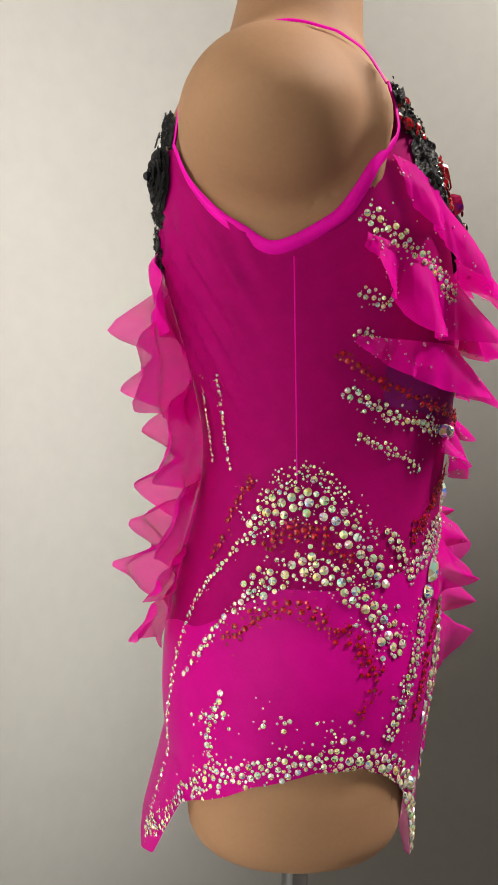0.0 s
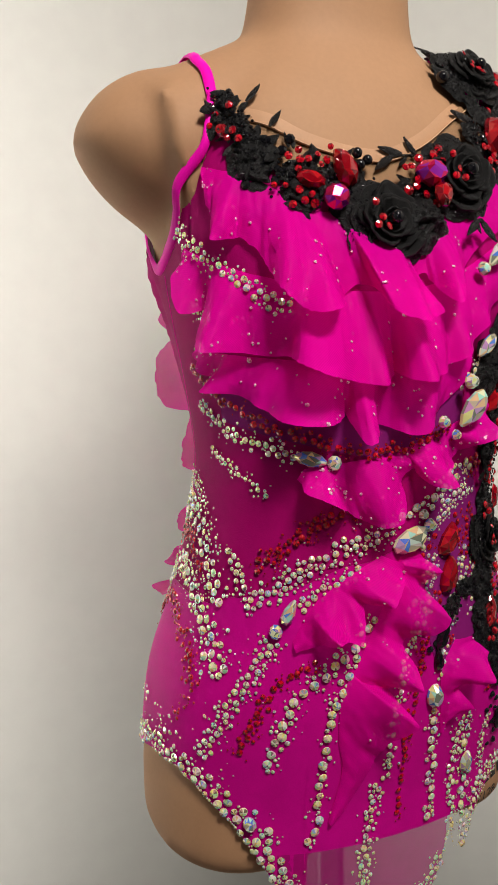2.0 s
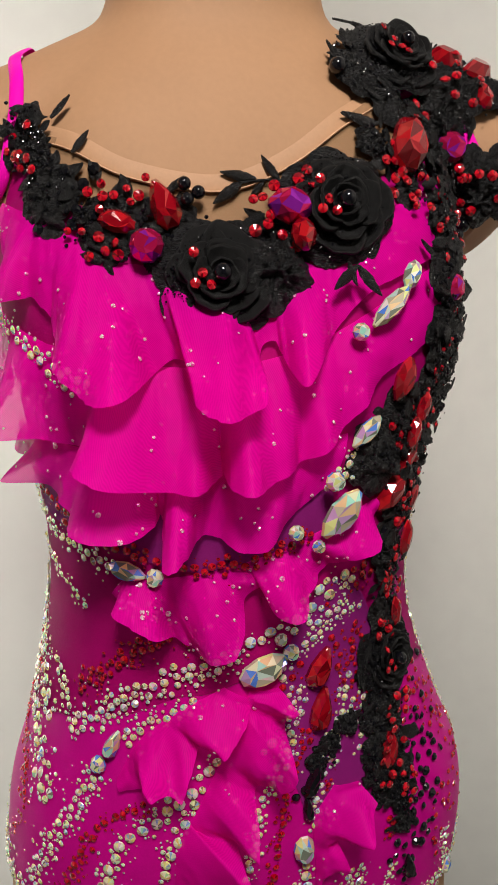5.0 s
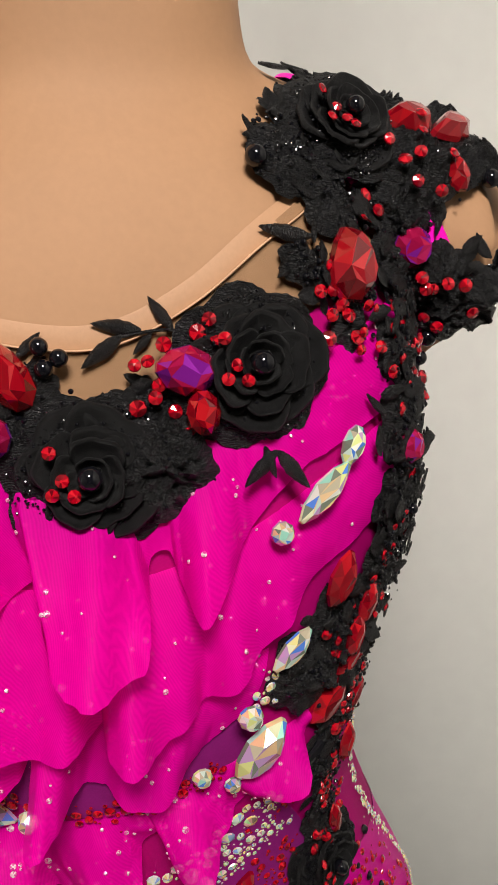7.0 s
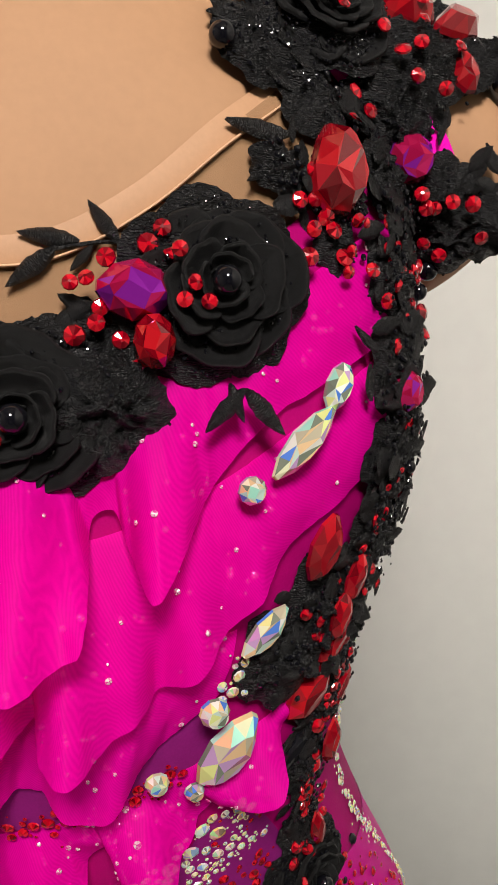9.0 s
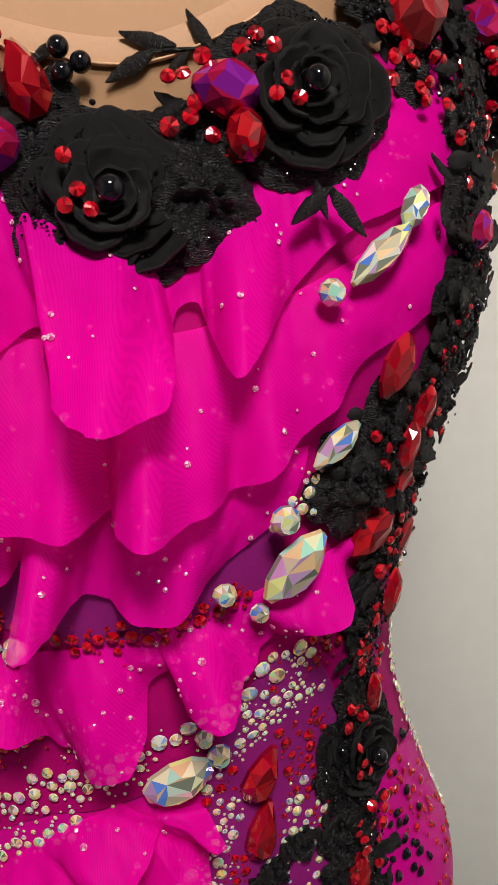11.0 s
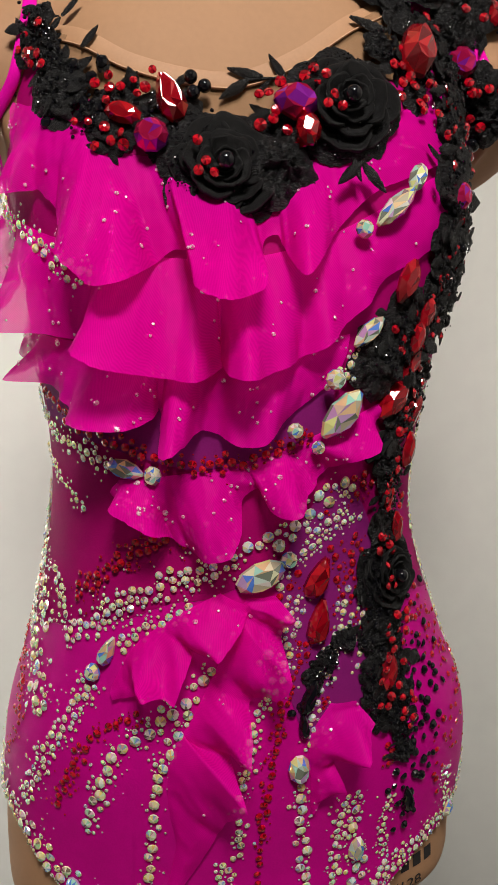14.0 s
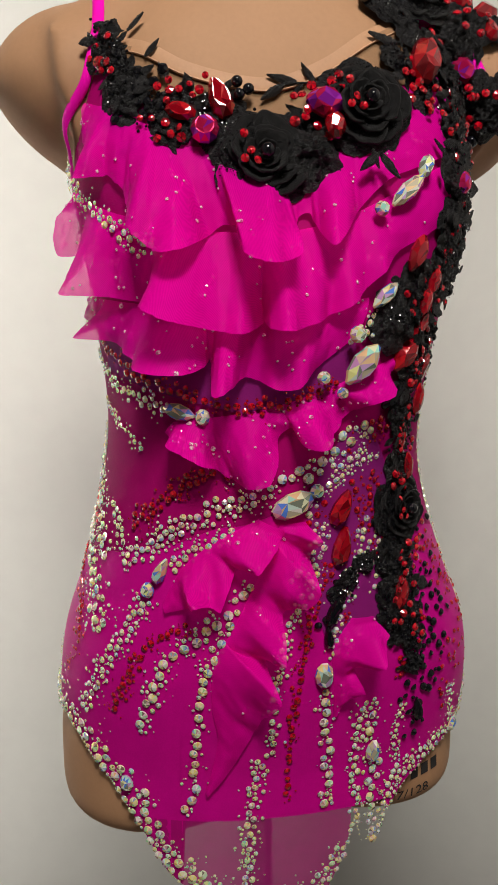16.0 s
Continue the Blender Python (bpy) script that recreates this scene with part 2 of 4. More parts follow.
# Unseen wall; the opening is made up to go with the wall fill.
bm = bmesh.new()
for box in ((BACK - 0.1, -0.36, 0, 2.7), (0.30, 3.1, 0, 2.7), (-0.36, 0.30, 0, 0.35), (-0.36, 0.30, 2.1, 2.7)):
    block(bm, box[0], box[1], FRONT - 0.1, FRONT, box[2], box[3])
tagged(link("wall_side", bm, BOUNCE_DAMP, smooth=False), "unseen dark taupe closing wall with an added tall opening", "wall", kind="structure")
# Frame of the made-up opening, out of view.
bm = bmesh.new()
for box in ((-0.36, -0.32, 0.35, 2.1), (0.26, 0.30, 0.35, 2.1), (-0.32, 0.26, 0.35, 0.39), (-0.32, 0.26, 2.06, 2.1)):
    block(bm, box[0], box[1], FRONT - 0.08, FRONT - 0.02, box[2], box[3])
tagged(link("added_window_1", bm, FRAME, smooth=False), "white painted frame of the added, unseen tall window", "window", kind="structure")
# Unseen floor and ceiling, kept dark so little light bounces back.
for nm, z0, z1 in (("floor", -0.1, 0), ("ceiling", 2.7, 2.8)):
    bm = bmesh.new()
    bmesh.ops.create_cube(bm, size=1, matrix=Matrix.Translation((1.29, -0.275, (z0 + z1) / 2)) @ Matrix.Diagonal((3.66, 2.3, z1 - z0, 1)))
    tagged(link(nm, bm, BOUNCE_DAMP, smooth=False), f"plain painted {nm} of the room", nm, kind="structure")

# Unseen lamp body, made up to go with the added key light.
bm = bmesh.new()
bmesh.ops.create_cone(bm, cap_ends=True, segments=40, radius1=0.26, radius2=0.22, depth=0.09, matrix=Matrix.Translation((1.15, -0.10, 2.655)))
bmesh.ops.create_cone(bm, cap_ends=True, segments=40, radius1=0.24, radius2=0.26, depth=0.02, matrix=Matrix.Translation((1.15, -0.10, 2.60)))
tagged(link("added_lamp_body", bm, FRAME, smooth=False), "round white lamp body, added out of view above the key light", "lamp")

# ---- mannequin ----
from mathutils.bvhtree import BVHTree

# height, half width, front, back of the torso
TORSO = [
    (0.914, 0.140, 0.094, -0.082), (0.955, 0.142, 0.101, -0.094), (1.014, 0.136, 0.110, -0.093), (1.065, 0.120, 0.111, -0.083),
    (1.124, 0.107, 0.111, -0.066), (1.174, 0.103, 0.116, -0.063), (1.225, 0.109, 0.119, -0.074), (1.275, 0.116, 0.114, -0.086),
    (1.326, 0.120, 0.101, -0.091), (1.376, 0.114, 0.087, -0.088), (1.410, 0.097, 0.072, -0.076), (1.435, 0.074, 0.057, -0.059),
    (1.452, 0.060, 0.052, -0.046), (1.503, 0.054, 0.052, -0.034), (1.562, 0.053, 0.055, -0.029)]


def ring(z, a, f, b, cy=0.0, n=64, e=2.3):
    out = []
    for i in range(n):
        t = 2 * math.pi * i / n
        c, s = math.cos(t), math.sin(t)
        r = (abs(c) ** e + abs(s) ** e) ** (-1 / e)
        mid, half = (f + b) / 2, (f - b) / 2
        wide = a * (1 - 0.075 * math.exp(-((z - 1.150) / 0.055) ** 2) + 0.055 * math.exp(-((z - 1.0) / 0.06) ** 2)) if s > 0 and not cy else a
        out.append((mid + half * r * c, cy + wide * r * s, z))
    return out


def capped(rows):
    bm = grid(rows, True)
    bmesh.ops.holes_fill(bm, edges=[e for e in bm.edges if e.is_boundary])
    bmesh.ops.recalc_face_normals(bm, faces=bm.faces)
    return bm


def build_mannequin():
    shape = spline([(z, a, f) for z, a, f, b in TORSO], 70)
    back = spline([(z, 0, b) for z, a, f, b in TORSO], 70)
    bm = capped([ring(p.x, p.y, p.z, q.z, e=2.3 + 0.9 * smoothstep(1.24, 1.31, p.x) * (1 - smoothstep(1.38, 1.43, p.x))) for p, q in zip(shape, back)])
    me = bpy.data.meshes.new("tmp")
    trunk = BVHTree.FromBMesh(bm)
    for side in (-1, 1):
        # thigh stumps with rounded ends
        legs = []
        for i in range(15):
            u = i / 14
            z = 0.878 + (0.95 - 0.878) * u
            k = math.sqrt(max(0.0, 1 - max(0, (0.908 - z) / 0.0305) ** 2.6)) if z < 0.908 else 1
            k = max(k, 0.55)
            legs.append(ring(z, 0.070 * k, 0.002 + 0.077 * k, 0.002 - 0.077 * k, side * 0.074))
        part_bm = capped(legs)
        part_bm.to_mesh(me)
        bm.from_mesh(me)
        part_bm.free()
        # shoulder stumps
        b2 = bmesh.new()
        bmesh.ops.create_uvsphere(b2, u_segments=48, v_segments=32, radius=1,
                                  matrix=Matrix.Translation((-0.016, 0.136 if side > 0 else -0.114, 1.369)) @ Matrix.Rotation(side * radians(-14), 4, "X") @ Matrix.Diagonal((0.058, 0.064, 0.058, 1)))
        for v in b2.verts:
            v.co.y -= side * (0.52 if side < 0 else 0.35) * max(0.0, 1.378 - v.co.z)
        b2.to_mesh(me)
        bm.from_mesh(me)
        b2.free()
        # the slope from the neck to the shoulder
        slope = []
        for i in range(13):
            u = i / 12
            y, zc = 0.03 + (0.130 if side > 0 else 0.105) * u, 1.416 - 0.052 * u
            h = 0.048 + 0.004 * u
            d = 0.054 + 0.010 * u
            slope.append([(-0.006 + d * math.cos(t), side * y, zc + h * math.sin(t)) for t in [2 * math.pi * j / 32 for j in range(32)]])
        b3 = capped(slope)
        for v in b3.verts:
            v.co.y -= side * 0.55 * smoothstep(0.124, 0.140, abs(v.co.y)) * max(0.0, 1.372 - v.co.z)
        b3.to_mesh(me)
        bm.from_mesh(me)
        b3.free()
    raw = link("mannequin_raw", bm, SKIN)
    md = raw.modifiers.new("weld", "REMESH")
    md.mode, md.voxel_size = "VOXEL", 0.0045
    sm = raw.modifiers.new("soft", "SMOOTH")
    sm.factor, sm.iterations = 0.5, 14
    dep = bpy.context.evaluated_depsgraph_get()
    done = bpy.data.meshes.new_from_object(raw.evaluated_get(dep))
    bpy.data.objects.remove(raw)
    done.name = "mannequin"
    done.polygons.foreach_set("use_smooth", [True] * len(done.polygons))
    return done, trunk


body_mesh, TRUNK = build_mannequin()
mannequin = tagged(new("mannequin", body_mesh), "tan headless torso mannequin with armless shoulders on a pole", "mannequin")
bm = bmesh.new()
bm.from_mesh(body_mesh)
BODY = BVHTree.FromBMesh(bm)
bm.free()


def skin(theta, z, off=0.0):
    """A point of the torso at an angle (degrees, 0 the front, plus towards its left) and height, off metres outwards, and the normal."""
    d = Vector((math.cos(radians(theta)), math.sin(radians(theta)), 0))
    hit, nor, _, _ = BODY.ray_cast(Vector((0.01, 0, z)) + d, -d)
    if hit is None:
        hit, nor = Vector((0.01, 0, z)) + 0.05 * d, d
    return hit + nor * off, nor


# pole and foot
bm = bmesh.new()
bmesh.ops.create_cone(bm, cap_ends=True, segments=32, radius1=0.011, radius2=0.011, depth=0.84, matrix=Matrix.Translation((0.008, 0, 0.45)))
bmesh.ops.create_cone(bm, cap_ends=True, segments=48, radius1=0.15, radius2=0.14, depth=0.02, matrix=Matrix.Translation((0.008, 0, 0.012)))
tagged(link("pole_stand", bm, STEEL, smooth=False), "steel pole stand with round foot under the torso", "stand")

# ---- leotard ----
rng = random.Random(7)
leotard = tagged(new("leotard"), "magenta competition leotard with frills, black lace roses and rhinestones", "leotard")
leotard.location = (0, 0, 0.83)
BASE = Matrix.Translation((0, 0, -0.83))


def sew(name, bm, mat, label="", smooth=True, parent=None):
    """A sewn-on part of the leotard, from a bmesh in room coordinates."""
    bmesh.ops.transform(bm, matrix=BASE, verts=bm.verts)
    return part(name, bm, mat, parent or leotard, label, smooth)


def keyed(keys, x):
    """Smooth value at x of a few (x, value) keys."""
    if x <= keys[0][0]:
        return keys[0][1]
    for (a, va), (b, vb) in zip(keys, keys[1:]):
        if x <= b:
            return va + (vb - va) * smoothstep(a, b, x)
    return keys[-1][1]


def line(keys, x):
    if x <= keys[0][0]:
        return keys[0][1]
    for (a, va), (b, vb) in zip(keys, keys[1:]):
        if x <= b:
            return va + (vb - va) * (x - a) / (b - a)
    return keys[-1][1]


def cloth(th, z, off=0.003):
    """A point of the cloth: on the torso, and below the hips hanging free."""
    if z > 1.30 and abs(th) < 84:
        d = Vector((math.cos(radians(th)), math.sin(radians(th)), 0))
        hit, nor, _, _ = TRUNK.ray_cast(Vector((0.01, 0, z)) + d, -d)
        return hit + nor * off, nor
    if z >= 0.945:
        return skin(th, z, off)
    p, n = skin(th, 0.945, off)
    flat = Vector((n.x, n.y, 0)).normalized()
    drop = 0.945 - z
    flare = 0.26 if abs(th) > 125 else -0.06
    return p + Vector((0, 0, -drop)) + flat * flare * drop, flat


def snap(p, off=0.0):
    hit, nor, _, _ = BODY.find_nearest(Vector(p))
    return hit + nor * off, nor


TOP = [(-180, 1.33), (-140, 1.36), (-128, 1.36), (-121, 1.326), (-111, 1.308), (-101, 1.297), (-90, 1.303), (-80, 1.320), (-76, 1.335), (-74, 1.345), (-72.5, 1.385),
       (-68, 1.395), (-64, 1.38), (-56, 1.358), (-40, 1.343), (-30, 1.338), (0, 1.333), (30, 1.352), (50, 1.372), (64, 1.385), (72, 1.37), (80, 1.33),
       (90, 1.303), (101, 1.297), (111, 1.308), (121, 1.326), (128, 1.36), (180, 1.33)]
HEM = [(-180, 0.868), (-150, 0.862), (-138, 0.875), (-127, 0.926), (-105, 0.955), (-89, 0.967), (-77, 0.967), (-69, 0.956), (-61, 0.937), (-53, 0.908), (-45, 0.876), (-30, 0.846),
       (-12, 0.830), (4, 0.832), (16, 0.85), (24, 0.878), (27, 0.905), (31, 0.885), (35, 0.876), (40, 0.905), (46, 0.922), (56, 0.935), (68, 0.945), (82, 0.962), (95, 0.967), (127, 0.926), (150, 0.862), (180, 0.868)]
WAIST = [(-180, 1.02), (-134, 1.043), (-96, 1.079), (-71, 1.078), (-61, 1.086), (-44, 1.096), (-22, 1.11), (0, 1.12), (40, 1.10), (90, 1.08), (180, 1.02)]
SHEER = 0.914


def folds(th, z):
    """Slanting pull folds below the armhole at the back."""
    k = smoothstep(-160, -142, th) * (1 - smoothstep(-118, -100, th)) * smoothstep(1.17, 1.24, z) * (1 - smoothstep(1.30, 1.33, z))
    return 0.0030 * k * (0.7 + math.sin((th * 0.0022 + (z - 1.2) * 0.55) * 330))


def panel(name, low, high, mat, label, off=0.003, rows_n=34, a0=-180, a1=180, step=1.25):
    rows = []
    n = int((a1 - a0) / step)
    for i in range(rows_n + 1):
        u = i / rows_n
        row = []
        for j in range(n + 1):
            th = a0 + (a1 - a0) * j / n
            z0, z1 = low(th), max(low(th) + 0.0006, high(th))
            z = z0 + (z1 - z0) * u
            row.append(cloth(th, z, off + folds(th, z) + 0.0005 * noise.noise((th * 0.05, z * 18, 3)))[0])
        rows.append(row)
    return sew(name, grid(rows), mat, label)


panel("bodice", lambda th: keyed(WAIST, th), lambda th: line(TOP, th), NET, "sheer magenta stretch net bodice")
panel("brief", lambda th: max(line(HEM, th), SHEER if abs(th) < 40 else 0), lambda th: keyed(WAIST, th), LYCRA, "glossy hot pink stretch brief", 0.0034)
panel("front_tail", lambda th: min(line(HEM, th), SHEER - 0.001), lambda th: SHEER, TAIL, "see-through magenta mesh front point", 0.0034, 12, -54, 26, 1)
panel("sheer_inset", lambda th: 1.030 + 0.035 * smoothstep(13, 4, th), lambda th: 1.168 - 0.00018 * (th - 19) ** 2, PURPLE, "dark violet sheer inset", 0.0042, 26, 3, 36, 1)
panel("sheer_inset", lambda th: 1.176 + 0.00045 * abs(th + 14), lambda th: 1.205 + 0.0004 * abs(th + 14), PURPLE, "dark violet sheer inset", 0.0042, 8, -66, 16, 1)


def band(name, points, width, mat, label, off=0.0045, n=80, taper=None, rise=1.0):
    """A soft rounded strip along points with normals."""
    ps = spline([p for p, _ in points], n)
    ns = spline([q for _, q in points], n)
    rows = []
    for i, (p, q) in enumerate(zip(ps, ns)):
        d = (ps[min(i + 1, n)] - ps[max(i - 1, 0)]).normalized()
        q = q.normalized()
        side = d.cross(q).normalized()
        w = width * (taper(i / n) if taper else 1)
        rows.append([p + side * w * c + q * (off - 0.0045 + h * rise) for c, h in ((-0.5, 0.0), (-0.42, 0.0022), (0, 0.0030), (0.42, 0.0022), (0.5, 0.0))])
    return sew(name, grid(rows), mat, label)


arm = [(-128, 1.36), (-124, 1.340), (-118, 1.320), (-111, 1.308), (-101, 1.297), (-90, 1.302), (-80, 1.318), (-76, 1.342), (-74, 1.37), (-72, 1.395)]
front_edge = [(0.021, -0.121, 1.3129), (0.0346, -0.120, 1.328), (0.043, -0.118, 1.3465), (0.0449, -0.1145, 1.3636), (0.0443, -0.110, 1.376), (0.0405, -0.1055, 1.390)]
band("armhole_binding", [skin(a, z, 0.003) for a, z in arm[:5]] + [snap(p, 0.003) for p in front_edge], 0.009, BINDING, "bright pink armhole binding", taper=lambda u: 0.5 + 0.5 * math.sin(math.pi * u) ** 2, rise=0.6)
band("armhole_binding", [snap(skin(a, z)[0] * Vector((1, -1, 1)), 0.003) for a, z in arm], 0.009, BINDING, "bright pink armhole binding")
band("shoulder_strap", [snap(p, 0.002) for p in ((0.0405, -0.1045, 1.390), (0.0336, -0.1025, 1.404), (0.0248, -0.1025, 1.413), (0.0161, -0.102, 1.4216), (-0.01, -0.102, 1.44), (-0.045, -0.10, 1.42), (-0.068, -0.10, 1.395))] + [skin(-128, 1.36, 0.003)], 0.007, BINDING, "narrow bright pink shoulder strap", rise=0.5)
band("shoulder_strap", [snap(skin(-70, 1.38)[0] * Vector((1, -1, 1)), 0.003), snap((0.045, 0.085, 1.43), 0.002), snap((0.01, 0.09, 1.45), 0.002), snap((-0.04, 0.088, 1.44), 0.002), skin(128, 1.36, 0.003)], 0.016, BINDING, "wide bright pink shoulder strap")
band("side_seam", [skin(-96 + 1.5 * i / 8, 1.292 - 0.018 * i, 0.0028) for i in range(9)], 0.0010, BINDING, "stitched side seam", rise=0.2)
neck = [(-62, 1.384), (-51, 1.378), (-38, 1.366), (-20, 1.359), (-4, 1.360), (15, 1.372), (33, 1.389), (50, 1.402), (60, 1.412)]
band("neck_binding", [skin(a, z, 0.0015) for a, z in neck], 0.0085, NUDE, "tan neckline binding", 0.0045, rise=0.1)
band("neck_stitching", [skin(a, z - 0.0042, 0.002) for a, z in neck], 0.0009, THREAD, "raised neckline stitching", 0.0045, rise=0.5)
panel("mesh_yoke", lambda th: line(TOP, th) - 0.012, lambda th: line(neck, th), YOKE, "tan see-through mesh yoke", 0.0012, 10, -60, 60, 1.5)


# ---- frills ----
FRILLS = []


def frill(attach, edge, seed, name="frill", label="gathered magenta organza frill", per=9, m=14, crisp=0.2):
    """Gathered organza: sewn along one line of (angle, height); its free edge swings through (angle, height, lift) folds."""
    n = per * (len(edge) - 1)
    a = spline([(p[0], p[1], 0) for p in attach], n)
    e = spline([(p[0], p[1], p[2] * 1000) for p in edge], n)
    knots = [Vector((p[0], p[1], p[2] * 1000)) for p in edge]
    for i in range(n + 1):
        k = min(i // per, len(edge) - 2)
        e[i] = e[i].lerp(knots[k].lerp(knots[k + 1], i / per - k), crisp)
    first, last = e[0].x, e[-1].x
    rows = []
    for k in range(m + 1):
        v = k / m
        row = []
        for i in range(n + 1):
            s = 0.45 * i / n + 0.55 * min(1, max(0, (e[i].x - first) / (last - first) if abs(last - first) > 12 else i / n))
            u = s * n
            j = min(int(u), n - 1)
            q = a[j].lerp(a[j + 1], u - j)
            swing = v ** 1.15
            th, z = q.x + (e[i].x - q.x) * swing, q.y + (e[i].y - q.y) * v
            base, nor = cloth(th, z, 0.0045)
            nor = Vector((nor.x, nor.y, nor.z * 0.4)).normalized()
            deep = max(0.002, 0.005 + (e[i].z / 1000 - 0.014) * 1.5)
            deep += 0.005 * smoothstep(0.004, 0.016, deep) * math.sin(th * 0.46 + 2.1 * seed + 1.3 * math.sin(th * 0.17 + seed))
            lift = deep * (0.45 * v + 0.55 * v ** 1.4) + 0.0015 * math.sin(math.pi * v)
            z += 0.0010 * v * math.sin(th * 0.46 + 2.1 * seed + 0.9)
            lift += 0.0016 * v * noise.noise((th * 0.16, z * 60, seed)) + 0.0007 * noise.noise((th * 0.6, z * 170, seed))
            row.append(base + nor * lift)
        rows.append(row)
    ob = sew(name, grid(rows), ORGANZA, label)
    FRILLS.append(rows)
    return ob


frill([(-76, 1.244), (-39, 1.237), (-14, 1.233), (20, 1.242)],
      [(-77, 1.240, 0.004), (-71, 1.231, 0.018), (-67, 1.226, 0.010), (-63, 1.220, 0.022), (-56, 1.216, 0.012), (-48, 1.209, 0.018), (-40, 1.204, 0.027), (-31, 1.202, 0.029), (-27, 1.205, 0.020), (-26.5, 1.209, 0.007),
       (-25, 1.200, 0.020), (-23, 1.192, 0.030), (-20, 1.195, 0.027), (-17, 1.199, 0.013), (-13, 1.197, 0.012), (-8, 1.193, 0.022), (-3, 1.194, 0.023), (2, 1.202, 0.015), (8, 1.210, 0.011), (16, 1.222, 0.005)], 3)
frill([(-38, 1.172), (-28, 1.175), (-10, 1.181), (5, 1.190), (29, 1.208)],
      [(-40, 1.166, 0.005), (-37, 1.160, 0.020), (-32, 1.156, 0.026), (-27, 1.150, 0.019), (-23, 1.142, 0.009), (-17, 1.138, 0.019), (-11, 1.140, 0.026), (-8, 1.150, 0.021), (-7, 1.165, 0.009), (-3, 1.170, 0.007),
       (-1, 1.162, 0.021), (5, 1.163, 0.028), (10, 1.170, 0.017), (14, 1.177, 0.010), (18, 1.184, 0.025), (23, 1.191, 0.021), (31, 1.205, 0.006)], 4, "lower_frill")
frill([(-75, 1.306), (-48, 1.286), (-19, 1.276), (12, 1.284), (52, 1.322)],
      [(-76, 1.298, 0.004), (-73, 1.290, 0.020), (-69, 1.268, 0.026), (-67, 1.268, 0.010), (-64, 1.254, 0.024), (-59, 1.246, 0.030), (-54, 1.243, 0.020), (-47, 1.240, 0.013), (-41, 1.240, 0.018),
       (-37, 1.237, 0.034), (-31, 1.230, 0.037), (-24, 1.225, 0.029), (-17, 1.223, 0.022), (-12, 1.228, 0.014), (-12.5, 1.232, 0.010), (-11, 1.226, 0.028), (-6, 1.225, 0.031), (1, 1.228, 0.025), (6, 1.232, 0.015),
       (12, 1.238, 0.019), (20, 1.252, 0.017), (29, 1.268, 0.013), (37, 1.276, 0.010), (48, 1.288, 0.005)], 2)
frill([(-68, 1.352), (-50, 1.340), (-40, 1.325), (-26, 1.320), (-7, 1.314), (14, 1.324), (33, 1.340), (58, 1.362)],
      [(-66, 1.342, 0.004), (-63, 1.322, 0.011), (-58, 1.306, 0.022), (-54, 1.308, 0.008), (-49, 1.299, 0.012), (-44, 1.283, 0.022), (-37, 1.267, 0.033), (-31, 1.266, 0.030), (-27, 1.274, 0.013), (-23, 1.280, 0.009),
       (-19, 1.277, 0.020), (-18, 1.263, 0.036), (-12, 1.257, 0.037), (-5, 1.261, 0.034), (-3, 1.272, 0.020), (-1.5, 1.284, 0.009), (2, 1.286, 0.008), (3.5, 1.277, 0.018), (5.5, 1.267, 0.028), (10, 1.274, 0.021),
       (18, 1.290, 0.013), (28, 1.306, 0.013), (40, 1.316, 0.010), (55, 1.328, 0.005)], 1)
frill([(-13, 1.115), (-25, 1.103), (-36, 1.085), (-42, 1.062)],
      [(-4, 1.108, 0.005), (-9, 1.098, 0.022), (-14, 1.088, 0.029), (-20, 1.086, 0.013), (-24, 1.067, 0.025), (-30, 1.070, 0.029), (-33, 1.062, 0.014), (-41, 1.056, 0.006)], 5, "hip_frill", crisp=0.75)
frill([(-6, 1.112), (-9, 1.096), (-15, 1.072), (-21, 1.048), (-27, 1.026), (-28, 0.996), (-27, 0.972), (-32, 0.936)],
      [(2, 1.113, 0.006), (6, 1.104, 0.022), (4, 1.092, 0.010), (3, 1.079, 0.027), (0, 1.066, 0.026), (-5, 1.058, 0.009), (-6, 1.047, 0.022), (-7, 1.037, 0.029), (-11, 1.028, 0.010), (-8, 1.015, 0.029), (-12, 0.998, 0.020),
       (-15, 0.980, 0.012), (-22, 0.956, 0.011), (-31, 0.934, 0.003)], 6, "hip_frill", crisp=0.75)
frill([(19, 1.050), (13, 1.032), (14, 1.005), (15, 0.985)],
      [(26, 1.050, 0.006), (29, 1.040, 0.021), (24, 1.027, 0.026), (20, 1.018, 0.011), (21, 1.008, 0.021), (16, 0.988, 0.006)], 8, "hip_frill", crisp=0.75)
for z0, z1, lift, seed in ((1.305, 1.240, 0.022, 11), (1.270, 1.186, 0.038, 12), (1.212, 1.130, 0.034, 13), (1.140, 1.078, 0.030, 14), (1.086, 1.052, 0.026, 16), (1.060, 1.026, 0.030, 17)):
    d = z0 - z1
    frill([(-158, z0), (-153, (z0 + z1) / 2), (-157, z1)],
          [(-147, z0 + 0.002, lift * 0.3), (-138, z0 - 0.22 * d, lift * 0.85), (-133, z0 - 0.55 * d, lift * 1.1), (-137, z0 - 0.85 * d, lift * 1.15), (-146, z0 - 0.98 * d, lift * 0.7), (-151, z1 - 0.012, lift * 0.4)], seed, "back_frill", crisp=0.4)
